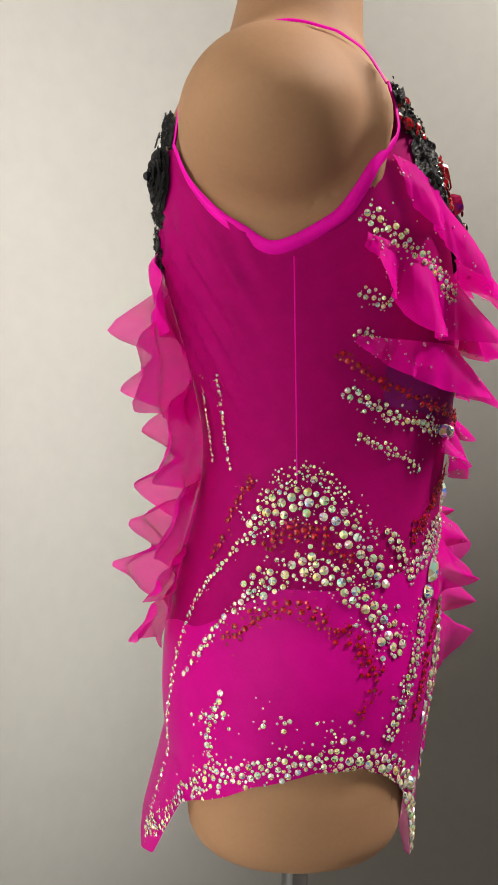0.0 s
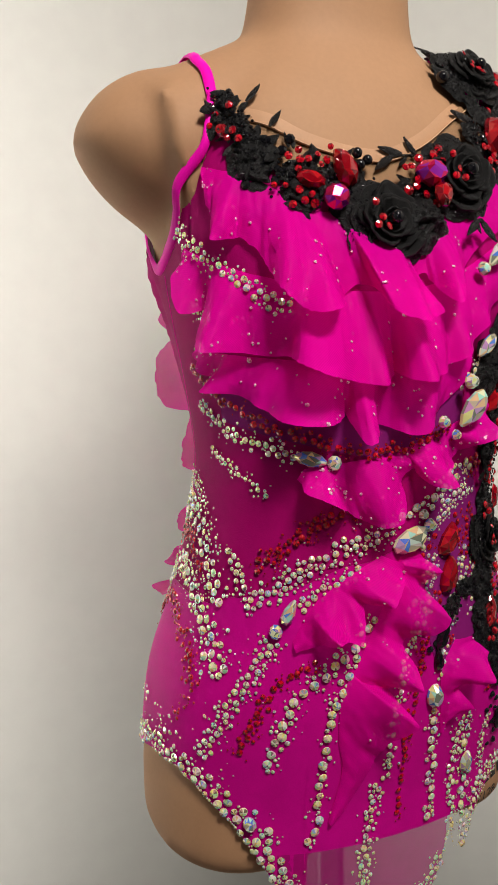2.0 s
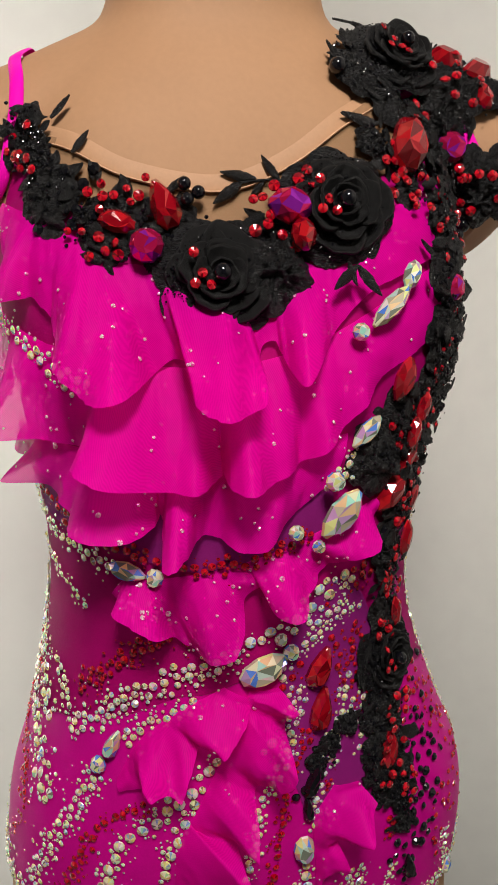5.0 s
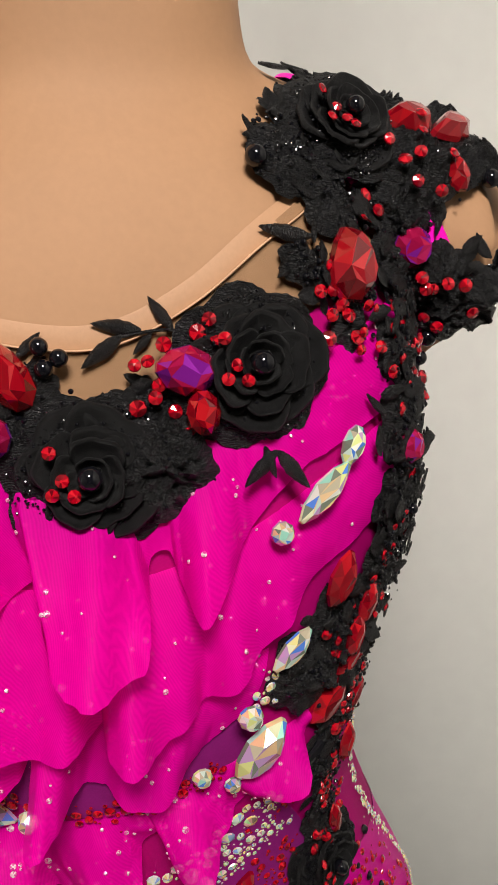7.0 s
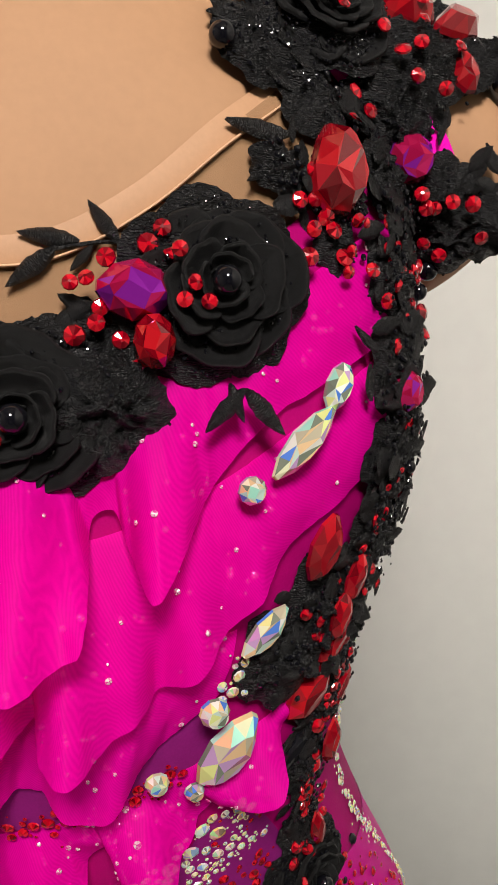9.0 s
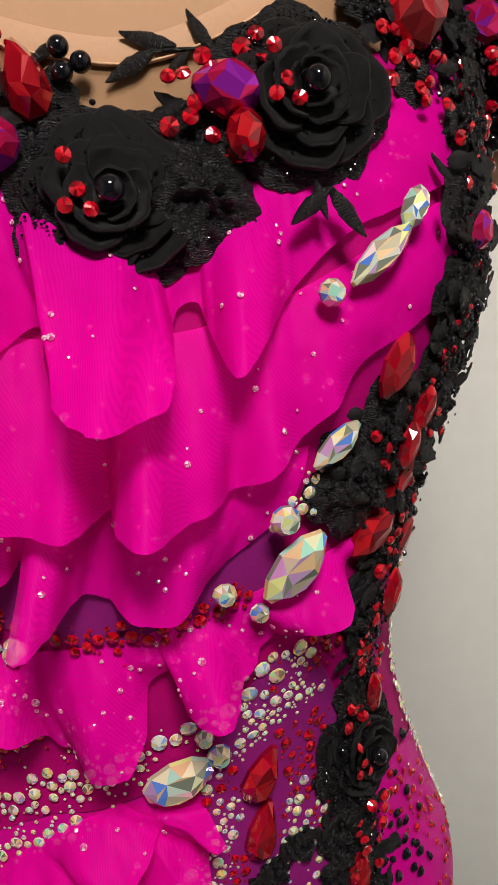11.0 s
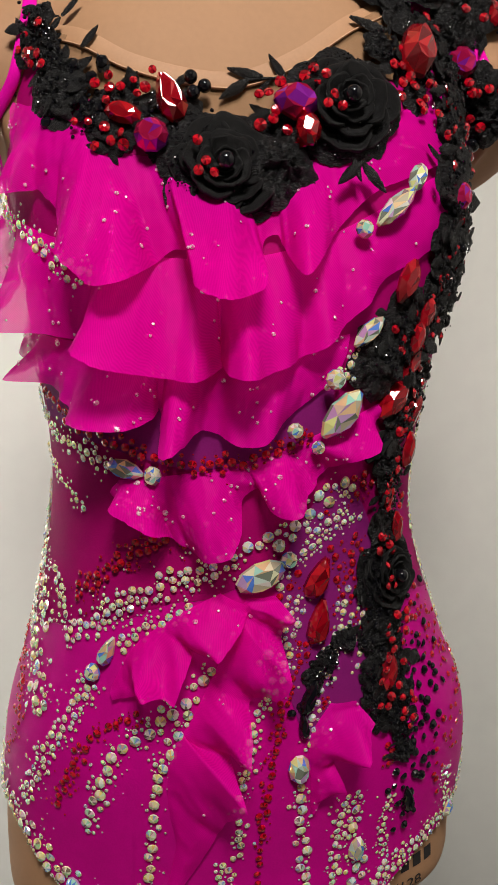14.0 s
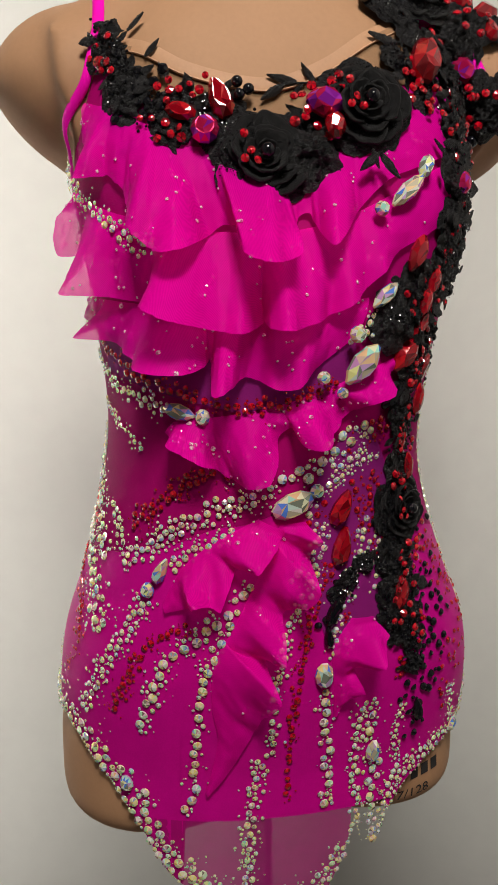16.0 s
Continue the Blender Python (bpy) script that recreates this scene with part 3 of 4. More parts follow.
for z0, z1, seed in ((1.28, 1.19, 21), (1.20, 1.11, 22), (1.12, 1.05, 23)):
    d = z0 - z1
    frill([(178, z0), (172, (z0 + z1) / 2), (176, z1)], [(188, z0, 0.012), (196, z0 - 0.3 * d, 0.040), (201, z0 - 0.55 * d, 0.024), (196, z0 - 0.8 * d, 0.042), (188, z1 - 0.012, 0.016)], seed, "back_frill", crisp=0.4)


# ---- stones ----
def dome(seg=10, high=0.55, table=0.20, sharp=0.92):
    """A round stone: a low girdle and long facets that run together at a small table."""
    bm = bmesh.new()
    rings = []
    for r, z in ((1, 0), (sharp, high * 0.42), (table, high)):
        rings.append([bm.verts.new((r * math.cos(2 * math.pi * i / seg), r * math.sin(2 * math.pi * i / seg), z)) for i in range(seg)])
    for a, b in zip(rings, rings[1:]):
        for i in range(seg):
            j = (i + 1) % seg
            bm.faces.new((a[i], a[j], b[j], b[i]))
    bm.faces.new(rings[-1])
    me = bpy.data.meshes.new("stone")
    bm.to_mesh(me)
    bm.free()
    return me


def stand(p, n, spin=0.0, size=1.0):
    """A pose on the surface at p with z along n; spin turns it, 0 pointing its y up the body."""
    n = n.normalized()
    up = (Vector((0, 0, 1)) - n * n.z).normalized()
    x = up.cross(n)
    m = Matrix((x, up, n)).transposed().to_4x4()
    return Matrix.Translation(p) @ m @ Matrix.Rotation(radians(spin), 4, "Z") @ Matrix.Scale(size, 4)


def with_material(me, mat):
    me = me.copy()
    me.materials.append(mat)
    return me


DOME = dome()
CLEAR_ME, RED_ME, JET_ME = with_material(DOME, CRYSTAL), with_material(DOME, RUBY), with_material(dome(8, 0.7, 0.4, 0.9), JET)
PINK_ME = with_material(DOME, PINKSTONE)
COUNT = {}
REST = {}
SPOTS = []


def free(p, r, crowd=1.04):
    for q, s in SPOTS:
        if abs(q.x - p.x) < 0.012 and (q - p).length < (r + s) * crowd:
            return False
    SPOTS.append((p, r))
    return True


def stone(name, me, m, r):
    """The first and largest stones are parts of their own; the finest are gathered."""
    if r > 0.0011 and COUNT.get(name, 0) < 290:
        COUNT[name] = COUNT.get(name, 0) + 1
        ob = new(name, me)
        ob.parent = leotard
        ob.matrix_basis = BASE @ m
        return ob
    REST.setdefault((name, me), []).append(m)


def strew(path, count, spread, sizes, name="rhinestone", me=None, off=0.0042, taper=False):
    """Stones along a line of (angle, height): the large ones in its middle, side by side, the small ones and the dust round them."""
    me = me or CLEAR_ME
    pts = spline([(a, z, 0) for a, z in path], 60)
    lo, hi = sizes
    big = sorted((0.9 * lo + (0.93 * hi - lo) * rng.random() ** 1.3 for _ in range(int(count * 1.35))), reverse=True)
    for turn, r in enumerate(big + [rng.uniform(0.0004, 0.0008) for _ in range(int(count * 0.35))]):
        dust = turn >= len(big)
        for _ in range(3):
            u = rng.random()
            i = min(int(u * 60), 59)
            p, q = pts[i], pts[i + 1]
            c = p.lerp(q, u * 60 - i)
            d = Vector(((q.x - p.x) * 0.0021, q.y - p.y, 0))
            side = Vector((-d.y, d.x, 0)).normalized() if d.length else Vector((1, 0, 0))
            g = rng.gauss(0, 0.5) * (0.55 + 0.45 * turn / len(big))
            k = spread * (1.3 if dust else 0.85) * (0.35 + 0.65 * math.sin(math.pi * u) if taper else 1)
            th, z = c.x + side.x * g * k / 0.0021, c.y + side.y * g * k
            z = max(z, line(HEM, th) + 0.7 * r)
            pos, nor = cloth(th, z, off)
            if free(pos, r):
                tilt = (nor + Vector((rng.gauss(0, 0.1), rng.gauss(0, 0.1), rng.gauss(0, 0.1)))).normalized()
                stone(name, me, stand(pos, tilt, rng.uniform(0, 360), r), r)
                break


def oval(t, w, l):
    return w * math.cos(t), l * math.sin(t)


def navette(t, w, l):
    c, s = math.cos(t), math.sin(t)
    return w * math.copysign(abs(c) ** 1.5, c), l * s


def pear(t, w, l):
    c, s = math.cos(t), math.sin(t)
    return w * c * (0.72 - 0.28 * s), l * s


def gem(shape, p, n, wide, long, spin, mat, name="gem", label="", high=0.42, seg=10):
    bm = bmesh.new()
    h = wide * high
    rings = []
    for k, z, turn in ((1.0, 0.0, 0), (0.97, h * 0.3, 0), (0.66, h, 0.5)):
        rings.append([bm.verts.new((*[k * c for c in shape(2 * math.pi * (i + turn) / seg, wide / 2, long / 2)], z)) for i in range(seg)])
    for a, b in zip(rings, rings[1:]):
        for i in range(seg):
            j = (i + 1) % seg
            bm.faces.new((a[i], a[j], b[i]))
            bm.faces.new((a[j], b[j], b[i]))
    tip = bm.verts.new((0.10 * wide, 0.12 * long, h * 1.13))
    far = bm.verts.new((-0.06 * wide, -0.16 * long, h * 1.10))
    half, top = seg // 2, rings[-1]
    bm.faces.new((*top[:half // 2 + 1], tip))
    bm.faces.new((*top[half // 2:half + 1], tip))
    bm.faces.new((*top[half:half + half // 2 + 1], far))
    bm.faces.new((*top[half + half // 2:], top[0], far))
    bm.faces.new((top[0], tip, far))
    bm.faces.new((top[half], far, tip))
    bmesh.ops.recalc_face_normals(bm, faces=bm.faces)
    bmesh.ops.transform(bm, matrix=stand(p, n, spin), verts=bm.verts)
    SPOTS.append((Vector(p), min(wide, long) * 0.5))
    SPOTS.append((Vector(p) + Vector((0, 0, long * 0.25)), wide * 0.4))
    SPOTS.append((Vector(p) - Vector((0, 0, long * 0.25)), wide * 0.4))
    return sew(name, bm, mat, label, False)


AB, RD = "large faceted clear crystal with rainbow coating", "large faceted red crystal"
for shape, th, z, w, l, spin, off in (
        (navette, 16, 1.206, 0.015, 0.030, -42, 0.012), (oval, -2, 1.123, 0.015, 0.027, -65, 0.0045), (navette, -36, 1.178, 0.010, 0.021, 78, 0.0045),
        (oval, -29, 1.1755, 0.009, 0.010, 0, 0.0045), (pear, -43, 1.081, 0.011, 0.018, -25, 0.0045), (oval, -47, 1.068, 0.009, 0.010, 0, 0.0045)):
    gem(shape, *cloth(th, z, off), w, l, spin, BIGCRYSTAL, "crystal", AB)
for shape, th, z, w, l, spin, off in (
        (oval, 10, 1.015, 0.012, 0.017, 0, 0.0045), (oval, 32, 0.954, 0.0095, 0.0165, -5, 0.0045), (oval, 39, 1.313, 0.009, 0.016, -30, 0.0105),
        (navette, 32, 1.299, 0.010, 0.030, -50, 0.0115), (oval, 23, 1.288, 0.009, 0.009, 0, 0.013), (navette, 23, 1.243, 0.009, 0.022, -50, 0.011),
        (oval, 14, 1.222, 0.010, 0.010, 0, 0.014), (oval, 5, 1.199, 0.008, 0.008, 0, 0.012), (oval, 6, 1.131, 0.009, 0.009, 0, 0.0045), (oval, 3, 1.139, 0.007, 0.007, 0, 0.0045),
        (oval, 66, 0.948, 0.008, 0.011, -40, 0.004), (oval, -56, 0.937, 0.009, 0.011, 20, 0.004), (oval, 11, 1.19, 0.007, 0.007, 0, 0.01)):
    gem(shape, *cloth(th, z, off), w, l, spin, BIGCRYSTAL, "crystal", AB)
for shape, th, z, w, l, spin, off in (
        (pear, 14.5, 1.120, 0.015, 0.024, -25, 0.0045), (pear, 15, 1.096, 0.015, 0.026, -12, 0.0045), (pear, -27, 1.347, 0.018, 0.025, 20, 0.007), (oval, -37, 1.340, 0.011, 0.019, 75, 0.006),
        (navette, 33, 1.210, 0.014, 0.026, -40, 0.005), (navette, 41, 1.202, 0.010, 0.024, -25, 0.006), (navette, 33, 1.267, 0.011, 0.024, -25, 0.012), (navette, 36, 1.062, 0.010, 0.024, -8, 0.007),
        (navette, 36, 1.158, 0.008, 0.022, -8, 0.005), (oval, 11.5, 1.331, 0.012, 0.016, 0, 0.015), (oval, -62, 1.370, 0.008, 0.010, 40, 0.006), (navette, 37, 1.228, 0.010, 0.020, -35, 0.008),
        (navette, 39, 1.252, 0.008, 0.018, -25, 0.013), (navette, 36, 1.240, 0.008, 0.018, -20, 0.013), (navette, 38, 1.184, 0.008, 0.020, -5, 0.011), (navette, 37, 1.142, 0.007, 0.018, 5, 0.011)):
    gem(shape, *cloth(th, z, off), w, l, spin, BIGRUBY, "red_gem", RD)
for shape, th, z, w, l, spin in ((oval, -30, 1.328, 0.016, 0.016, 0), (navette, 9.5, 1.345, 0.018, 0.023, 80), (oval, 51, 1.307, 0.011, 0.015, 0)):
    gem(shape, *cloth(th, z, 0.011), w, l, spin, VIOLET, "violet_gem", "large faceted magenta crystal with violet flash")


# ---- lace ----
def leaf_mesh(seed, slim=0.36):
    r = random.Random(seed)
    bm = bmesh.new()
    n = 18
    rows = []
    for i in range(n + 1):
        u = i / n
        w = slim * math.sin(math.pi * min(1, u * 0.97 + 0.03)) ** 0.75 * (1 - 0.25 * u)
        notch = [1 + r.uniform(-0.09, 0.09) for _ in range(2)]
        rows.append([(-w * notch[0], u, 0.0), (-w * 0.55, u, 0.075 + r.uniform(-0.02, 0.02)), (0, u, 0.045 + 0.05 * math.sin(3 * u)), (w * 0.55, u, 0.075 + r.uniform(-0.02, 0.02)), (w * notch[1], u, 0.0)])
    grid(rows, bm=bm)
    me = bpy.data.meshes.new("leaf")
    bm.to_mesh(me)
    bm.free()
    me.materials.append(LACE_LEAF)
    me.polygons.foreach_set("use_smooth", [True] * len(me.polygons))
    return me


LEAVES = [leaf_mesh(i, s) for i, s in enumerate((0.26, 0.30, 0.36, 0.42, 0.17))]


def leaf(p, n, spin, long, k=None, tilt=0.0):
    ob = new("lace_leaf", LEAVES[rng.randrange(5) if k is None else k])
    ob.parent = leotard
    ob.matrix_basis = BASE @ stand(p, n, spin) @ Matrix.Rotation(radians(tilt), 4, "X") @ Matrix.Scale(long, 4)
    return ob


def lace_patch(p, n, rx, ry, seed, thick=0.004, lift=0.0):
    """A piece of corded black lace with a scalloped outline, laid on the body."""
    m = stand(p, n)
    rows = []
    for i in range(11):
        k = i / 10
        row = []
        for j in range(72):
            t = 2 * math.pi * j / 72
            rim = 1 + 0.10 * math.sin(5 * t + seed) + 0.12 * noise.noise((math.cos(t) * 2, math.sin(t) * 2, seed * 1.7)) + 0.07 * abs(math.sin(4.5 * t + seed)) + 0.018 * math.sin(19 * t + seed) + 0.012 * math.sin(31 * t)
            q = m @ Vector((rx * k * rim * math.cos(t), ry * k * rim * math.sin(t), 0))
            h, nn = snap(q)
            row.append(h + nn * (0.0046 + lift * (1 - 0.6 * k) + thick * (1 - k ** 3) * (0.6 + 0.7 * noise.noise(q * 160) + 0.9 * noise.noise(q * 480))))
        rows.append(row)
    for _ in range(int(170000 * rx * ry) + 6):
        q, nn = rows[rng.randrange(2, 11)][rng.randrange(72)], m.to_3x3() @ Vector((0, 0, 1))
        lean = (nn + 0.5 * Vector((rng.gauss(0, 1), rng.gauss(0, 1), rng.gauss(0, 1)))).normalized()
        REST.setdefault(("lace_sequin", JET_ME), []).append(stand(q, lean, 0, rng.uniform(0.0003, 0.0008)))
    return sew("lace_patch", grid(rows, True), LACE, "corded black lace")


def lace_run(path, width, count, longs, patch=True, seed=0, lift=0.0):
    """A run of lace: patches below, small leaves on top."""
    pts = [Vector(p) for p, _ in path]
    pn = [Vector(q) for _, q in path]
    n = 40
    ps, ns = spline(pts, n), spline(pn, n)
    if patch:
        total = sum((a - b).length for a, b in zip(ps, ps[1:]))
        k = max(2, int(total / (width * 1.1)))
        for i in range(k + 1):
            j = int(i / k * n)
            lace_patch(ps[j], ns[j], width * rng.uniform(0.42, 0.6), width * rng.uniform(0.5, 0.7), seed + i, lift=lift)
    for _ in range(count):
        j = rng.randrange(n + 1)
        h, nn = snap(ps[j] + Vector((0, rng.triangular(-0.8, 0.8, 0), rng.triangular(-0.8, 0.8, 0))) * width)
        leaf(h + nn * (lift + rng.uniform(0.004, 0.007)), (nn + 0.22 * Vector((rng.gauss(0, 1), rng.gauss(0, 1), rng.gauss(0, 1))).normalized()), rng.uniform(0, 360), rng.uniform(*longs) * 0.72)
    for _ in range(count * 3):
        j = rng.randrange(n + 1)
        h, nn = snap(ps[j] + Vector((0, rng.triangular(-0.7, 0.7, 0), rng.triangular(-0.7, 0.7, 0))) * width)
        REST.setdefault(("lace_sequin", JET_ME), []).append(stand(h + nn * (lift + rng.uniform(0.006, 0.008)), nn, rng.uniform(0, 90), rng.uniform(0.0005, 0.0013)))


on = lambda *pairs: [skin(a, z, 0.004) for a, z in pairs]
lace_run([cloth(a, z, 0.004) for a, z in ((-65, 1.388), (-62, 1.379), (-56, 1.366), (-50, 1.353))], 0.016, 42, (0.010, 0.017), seed=1)
lace_run(on((-54, 1.352), (-44, 1.342), (-34, 1.335), (-24, 1.337)), 0.026, 48, (0.010, 0.018), seed=7)
lace_run(on((-24, 1.326), (-6, 1.325), (6, 1.332), (18, 1.340), (30, 1.350)), 0.026, 35, (0.010, 0.016), seed=13)
lace_run(on((39, 1.378), (44, 1.372), (50, 1.366), (46, 1.354)), 0.015, 30, (0.010, 0.017), seed=21)
lace_run(on((60, 1.372), (56, 1.352), (54, 1.330), (52, 1.310)), 0.021, 44, (0.010, 0.018), seed=27, lift=0.005)
lace_run(on((51, 1.312), (49, 1.296), (49, 1.278), (46, 1.264)), 0.025, 64, (0.010, 0.017), seed=35, lift=0.006)
lace_run(on((27, 1.229), (33, 1.239), (39, 1.249), (47, 1.259)), 0.029, 64, (0.008, 0.015), seed=41, lift=0.006)
lace_run(on((42, 1.226), (39, 1.206), (36, 1.186), (34.5, 1.166), (35.5, 1.140)), 0.023, 84, (0.008, 0.014), seed=47, lift=0.002)
lace_run(on((36, 1.110), (36, 1.090), (36, 1.066), (38, 1.044)), 0.029, 70, (0.009, 0.017), seed=55)
lace_run([snap((0.062, 0.058, 1.413)), snap((0.042, 0.072, 1.427)), snap((0.02, 0.09, 1.435)), snap((-0.02, 0.10, 1.43))], 0.026, 60, (0.012, 0.02), seed=61)
lace_run([snap((0.067, 0.075, 1.396)), snap((0.054, 0.10, 1.393)), snap((0.050, 0.118, 1.398)), snap((0.030, 0.14, 1.413)), snap((-0.005, 0.155, 1.424))], 0.024, 70, (0.010, 0.018), seed=65)
lace_run([snap((0.062, 0.104, 1.372)), snap((0.054, 0.116, 1.365)), snap((0.053, 0.136, 1.362)), snap((0.044, 0.152, 1.366))], 0.022, 60, (0.010, 0.018), seed=71)
lace_run(on((-138, 1.372), (-142, 1.35), (-146, 1.325), (-150, 1.30)), 0.022, 48, (0.010, 0.018), seed=81)
# single sprigs on the net and the frill
for a, z, spin, long in ((8.3, 1.3588, 33, 0.0145), (0.6, 1.3596, 79, 0.0172), (-4, 1.3582, 125, 0.018), (3.1, 1.3584, 135, 0.010), (-26.5, 1.353, -46, 0.012), (44, 1.386, 75, 0.021), (47, 1.376, 100, 0.016),
                         (-52, 1.336, 100, 0.016), (-46, 1.326, 110, 0.015), (-40, 1.352, -50, 0.013), (-48, 1.322, 95, 0.014), (-68, 1.356, 80, 0.014), (-58, 1.388, -30, 0.014), (-50, 1.372, -35, 0.013)):
    leaf(*cloth(a, z, 0.0035), spin, long, 4)
band("lace_stem", [skin(a, z, 0.0035) for a, z in ((12, 1.357), (8, 1.3588), (3, 1.3590), (-4, 1.3578))], 0.0012, LACE, "corded black stem", rise=0.4)
for a, z, spin, long in ((24, 1.316, 131, 0.017), (24, 1.316, -144, 0.018), (22, 1.318, -165, 0.012)):
    leaf(*skin(a, z, 0.017), spin, long, 4)
lace_run(on((31, 1.066), (32, 1.050), (33, 1.034)), 0.011, 30, (0.008, 0.014), seed=101)
lace_run(on((38, 1.044), (40, 1.030), (42, 1.012)), 0.013, 36, (0.008, 0.014), seed=107)
lace_run(on((14, 1.062), (18, 1.076), (24, 1.084), (30, 1.080)), 0.011, 26, (0.008, 0.014), seed=113)


def petal_mesh(seed):
    """A curled satin petal: an arc round the heart, cupped, with a turned-over rim; unit radius."""
    r = random.Random(seed)
    span, lean = r.uniform(1.9, 2.5), r.uniform(-0.05, 0.12)
    rows = []
    for i in range(25):
        u = i / 24 * 2 - 1
        a = u * span / 2
        full = (1 - abs(u) ** 3.2) ** 0.5
        reach = (0.42 + 0.58 * full) * (1 + lean * u + 0.03 * math.sin(5 * u + seed) + 0.02 * math.sin(13 * u + 2 * seed))
        high = 0.52 * full * (1 + 0.12 * math.sin(4 * u + seed))
        row = []
        for k, z in ((0.30, 0.0), (0.55, 0.18), (0.78, 0.52), (0.93, 0.88), (1.0, 1.0), (1.045, 0.96), (1.06, 0.80)):
            row.append((k * reach * math.sin(a), k * reach * math.cos(a), z * high))
        rows.append(row)
    bm = grid(rows)
    me = bpy.data.meshes.new("petal")
    bm.to_mesh(me)
    bm.free()
    me.materials.append(SATIN)
    me.polygons.foreach_set("use_smooth", [True] * len(me.polygons))
    return me


PETALS = [petal_mesh(i) for i in range(6)]


def bead(p, n, r, name="bead", parent=None):
    bm = bmesh.new()
    bmesh.ops.create_uvsphere(bm, u_segments=16, v_segments=10, radius=r, matrix=Matrix.Translation(Vector(p) + Vector(n) * r * 0.7))
    return sew(name, bm, JET, "glossy black bead")


def rose(p, n, size, seed, reds=4):
    """A cloth rose: a scalloped lace base, rings of cupped petals, a bead and red stones in its heart."""
    r = random.Random(seed)
    m = stand(p, n)
    rows = []
    for i in range(9):
        k = i / 8
        row = []
        for j in range(96):
            t = 2 * math.pi * j / 96
            lobe = 1.06 + 0.15 * abs(math.sin(3.5 * t + seed)) + 0.012 * math.sin(40 * t)
            row.append(m @ Vector((k * size * lobe * math.cos(t), k * size * lobe * math.sin(t), (0.003 - 0.0035 * k * k + 0.0012 * noise.noise((k * 5 * math.cos(t), k * 5 * math.sin(t), seed))) * size / 0.025)))
        rows.append(row)
    base = sew("rose", grid(rows, True), LACE, "black cloth rose with beaded heart")
    for ring_n, reach, tilt, rise in ((6, 0.86, -22, 0.06), (5, 0.66, -10, 0.12), (4, 0.50, 2, 0.17), (3, 0.35, 14, 0.21), (2, 0.22, 24, 0.24)):
        shift = r.uniform(0, 360)
        for i in range(ring_n):
            ob = new("petal", PETALS[r.randrange(6)])
            ob.parent = base
            ob.matrix_basis = (BASE @ m @ Matrix.Translation((0.04 * size, 0.02 * size, rise * size)) @ Matrix.Rotation(radians(shift + 360 * i / ring_n + r.uniform(-14, 14)), 4, "Z")
                               @ Matrix.Rotation(radians(tilt + r.uniform(-5, 8)), 4, "X") @ Matrix.Scale(reach * size * r.uniform(0.9, 1.08), 4))
    for _ in range(420):
        a, k = r.uniform(0, 6.28), size * math.sqrt(r.uniform(0.2, 1.15))
        q = m @ Vector((k * math.cos(a), k * math.sin(a), (0.010 - 0.0075 * k / size) * size / 0.025))
        REST.setdefault(("lace_sequin", JET_ME), []).append(stand(q, (Vector(n) + 0.5 * Vector((r.gauss(0, 1), r.gauss(0, 1), r.gauss(0, 1)))).normalized(), r.uniform(0, 90), r.uniform(0.0003, 0.0007)))
    bead(m @ Vector((0.04 * size, 0.02 * size, 0.40 * size)), n, 0.17 * size)
    for x, y in ((-0.32, 0.02), (-0.46, -0.16), (-0.18, -0.20), (-0.46, 0.40), (-0.05, -0.32))[:reds]:
        q = m @ Vector((size * x, size * y, 0.48 * size))
        lean = (Vector(n) + 0.25 * Vector((r.gauss(0, 1), r.gauss(0, 1), r.gauss(0, 1)))).normalized()
        stone("red_rhinestone", RED_ME, stand(q, lean, r.uniform(0, 90), 0.10 * size), 0.10 * size)
    return base


rose(*skin(-13, 1.313, 0.008), 0.0245, 1)
rose(*skin(23.5, 1.345, 0.008), 0.0245, 2)
rose(*snap((0.047, 0.087, 1.424), 0.009), 0.022, 3, 5)
rose(*skin(49.5, 1.284, 0.007), 0.0135, 4, 2)
rose(*skin(37.5, 1.114, 0.004), 0.020, 5)
rose(*skin(-142, 1.345, 0.004), 0.018, 6, 1)
for i, q in enumerate(((0.056, 0.126, 1.368), (0.053, 0.144, 1.358), (0.050, 0.134, 1.356), (0.046, 0.118, 1.404), (0.036, 0.140, 1.404), (0.030, 0.160, 1.400), (0.010, 0.140, 1.425), (0.023, 0.118, 1.4315), (0.043, 0.121, 1.418), (0.048, 0.131, 1.409), (0.0, 0.152, 1.430), (0.033, 0.157, 1.413), (0.054, 0.112, 1.403), (0.059, 0.108, 1.390))):
    lace_patch(*snap(q), 0.013, 0.012, 120 + i, 0.005, 0.004)
lace_patch(*skin(2, 1.314, 0.006), 0.018, 0.017, 91, 0.006, 0.012)



# ---- strewn stones ----
S, M, L = (0.0007, 0.0020), (0.0010, 0.0026), (0.0011, 0.0036)
# right flank arches
strew([(-140, 0.998), (-133, 1.054), (-121, 1.090), (-106, 1.123)], 80, 0.003, S)
strew([(-112, 1.112), (-103, 1.128), (-94, 1.138), (-84, 1.130), (-74, 1.106), (-66, 1.080)], 210, 0.013, L)
strew([(-108, 1.135), (-94, 1.155), (-80, 1.142), (-68, 1.110)], 70, 0.012, (0.0005, 0.0014))
strew([(-131, 1.012), (-117, 1.056), (-108, 1.076)], 60, 0.004, M)
strew([(-110, 1.074), (-95, 1.094), (-85, 1.090), (-75, 1.074), (-68, 1.056), (-64, 1.035)], 230, 0.012, L)
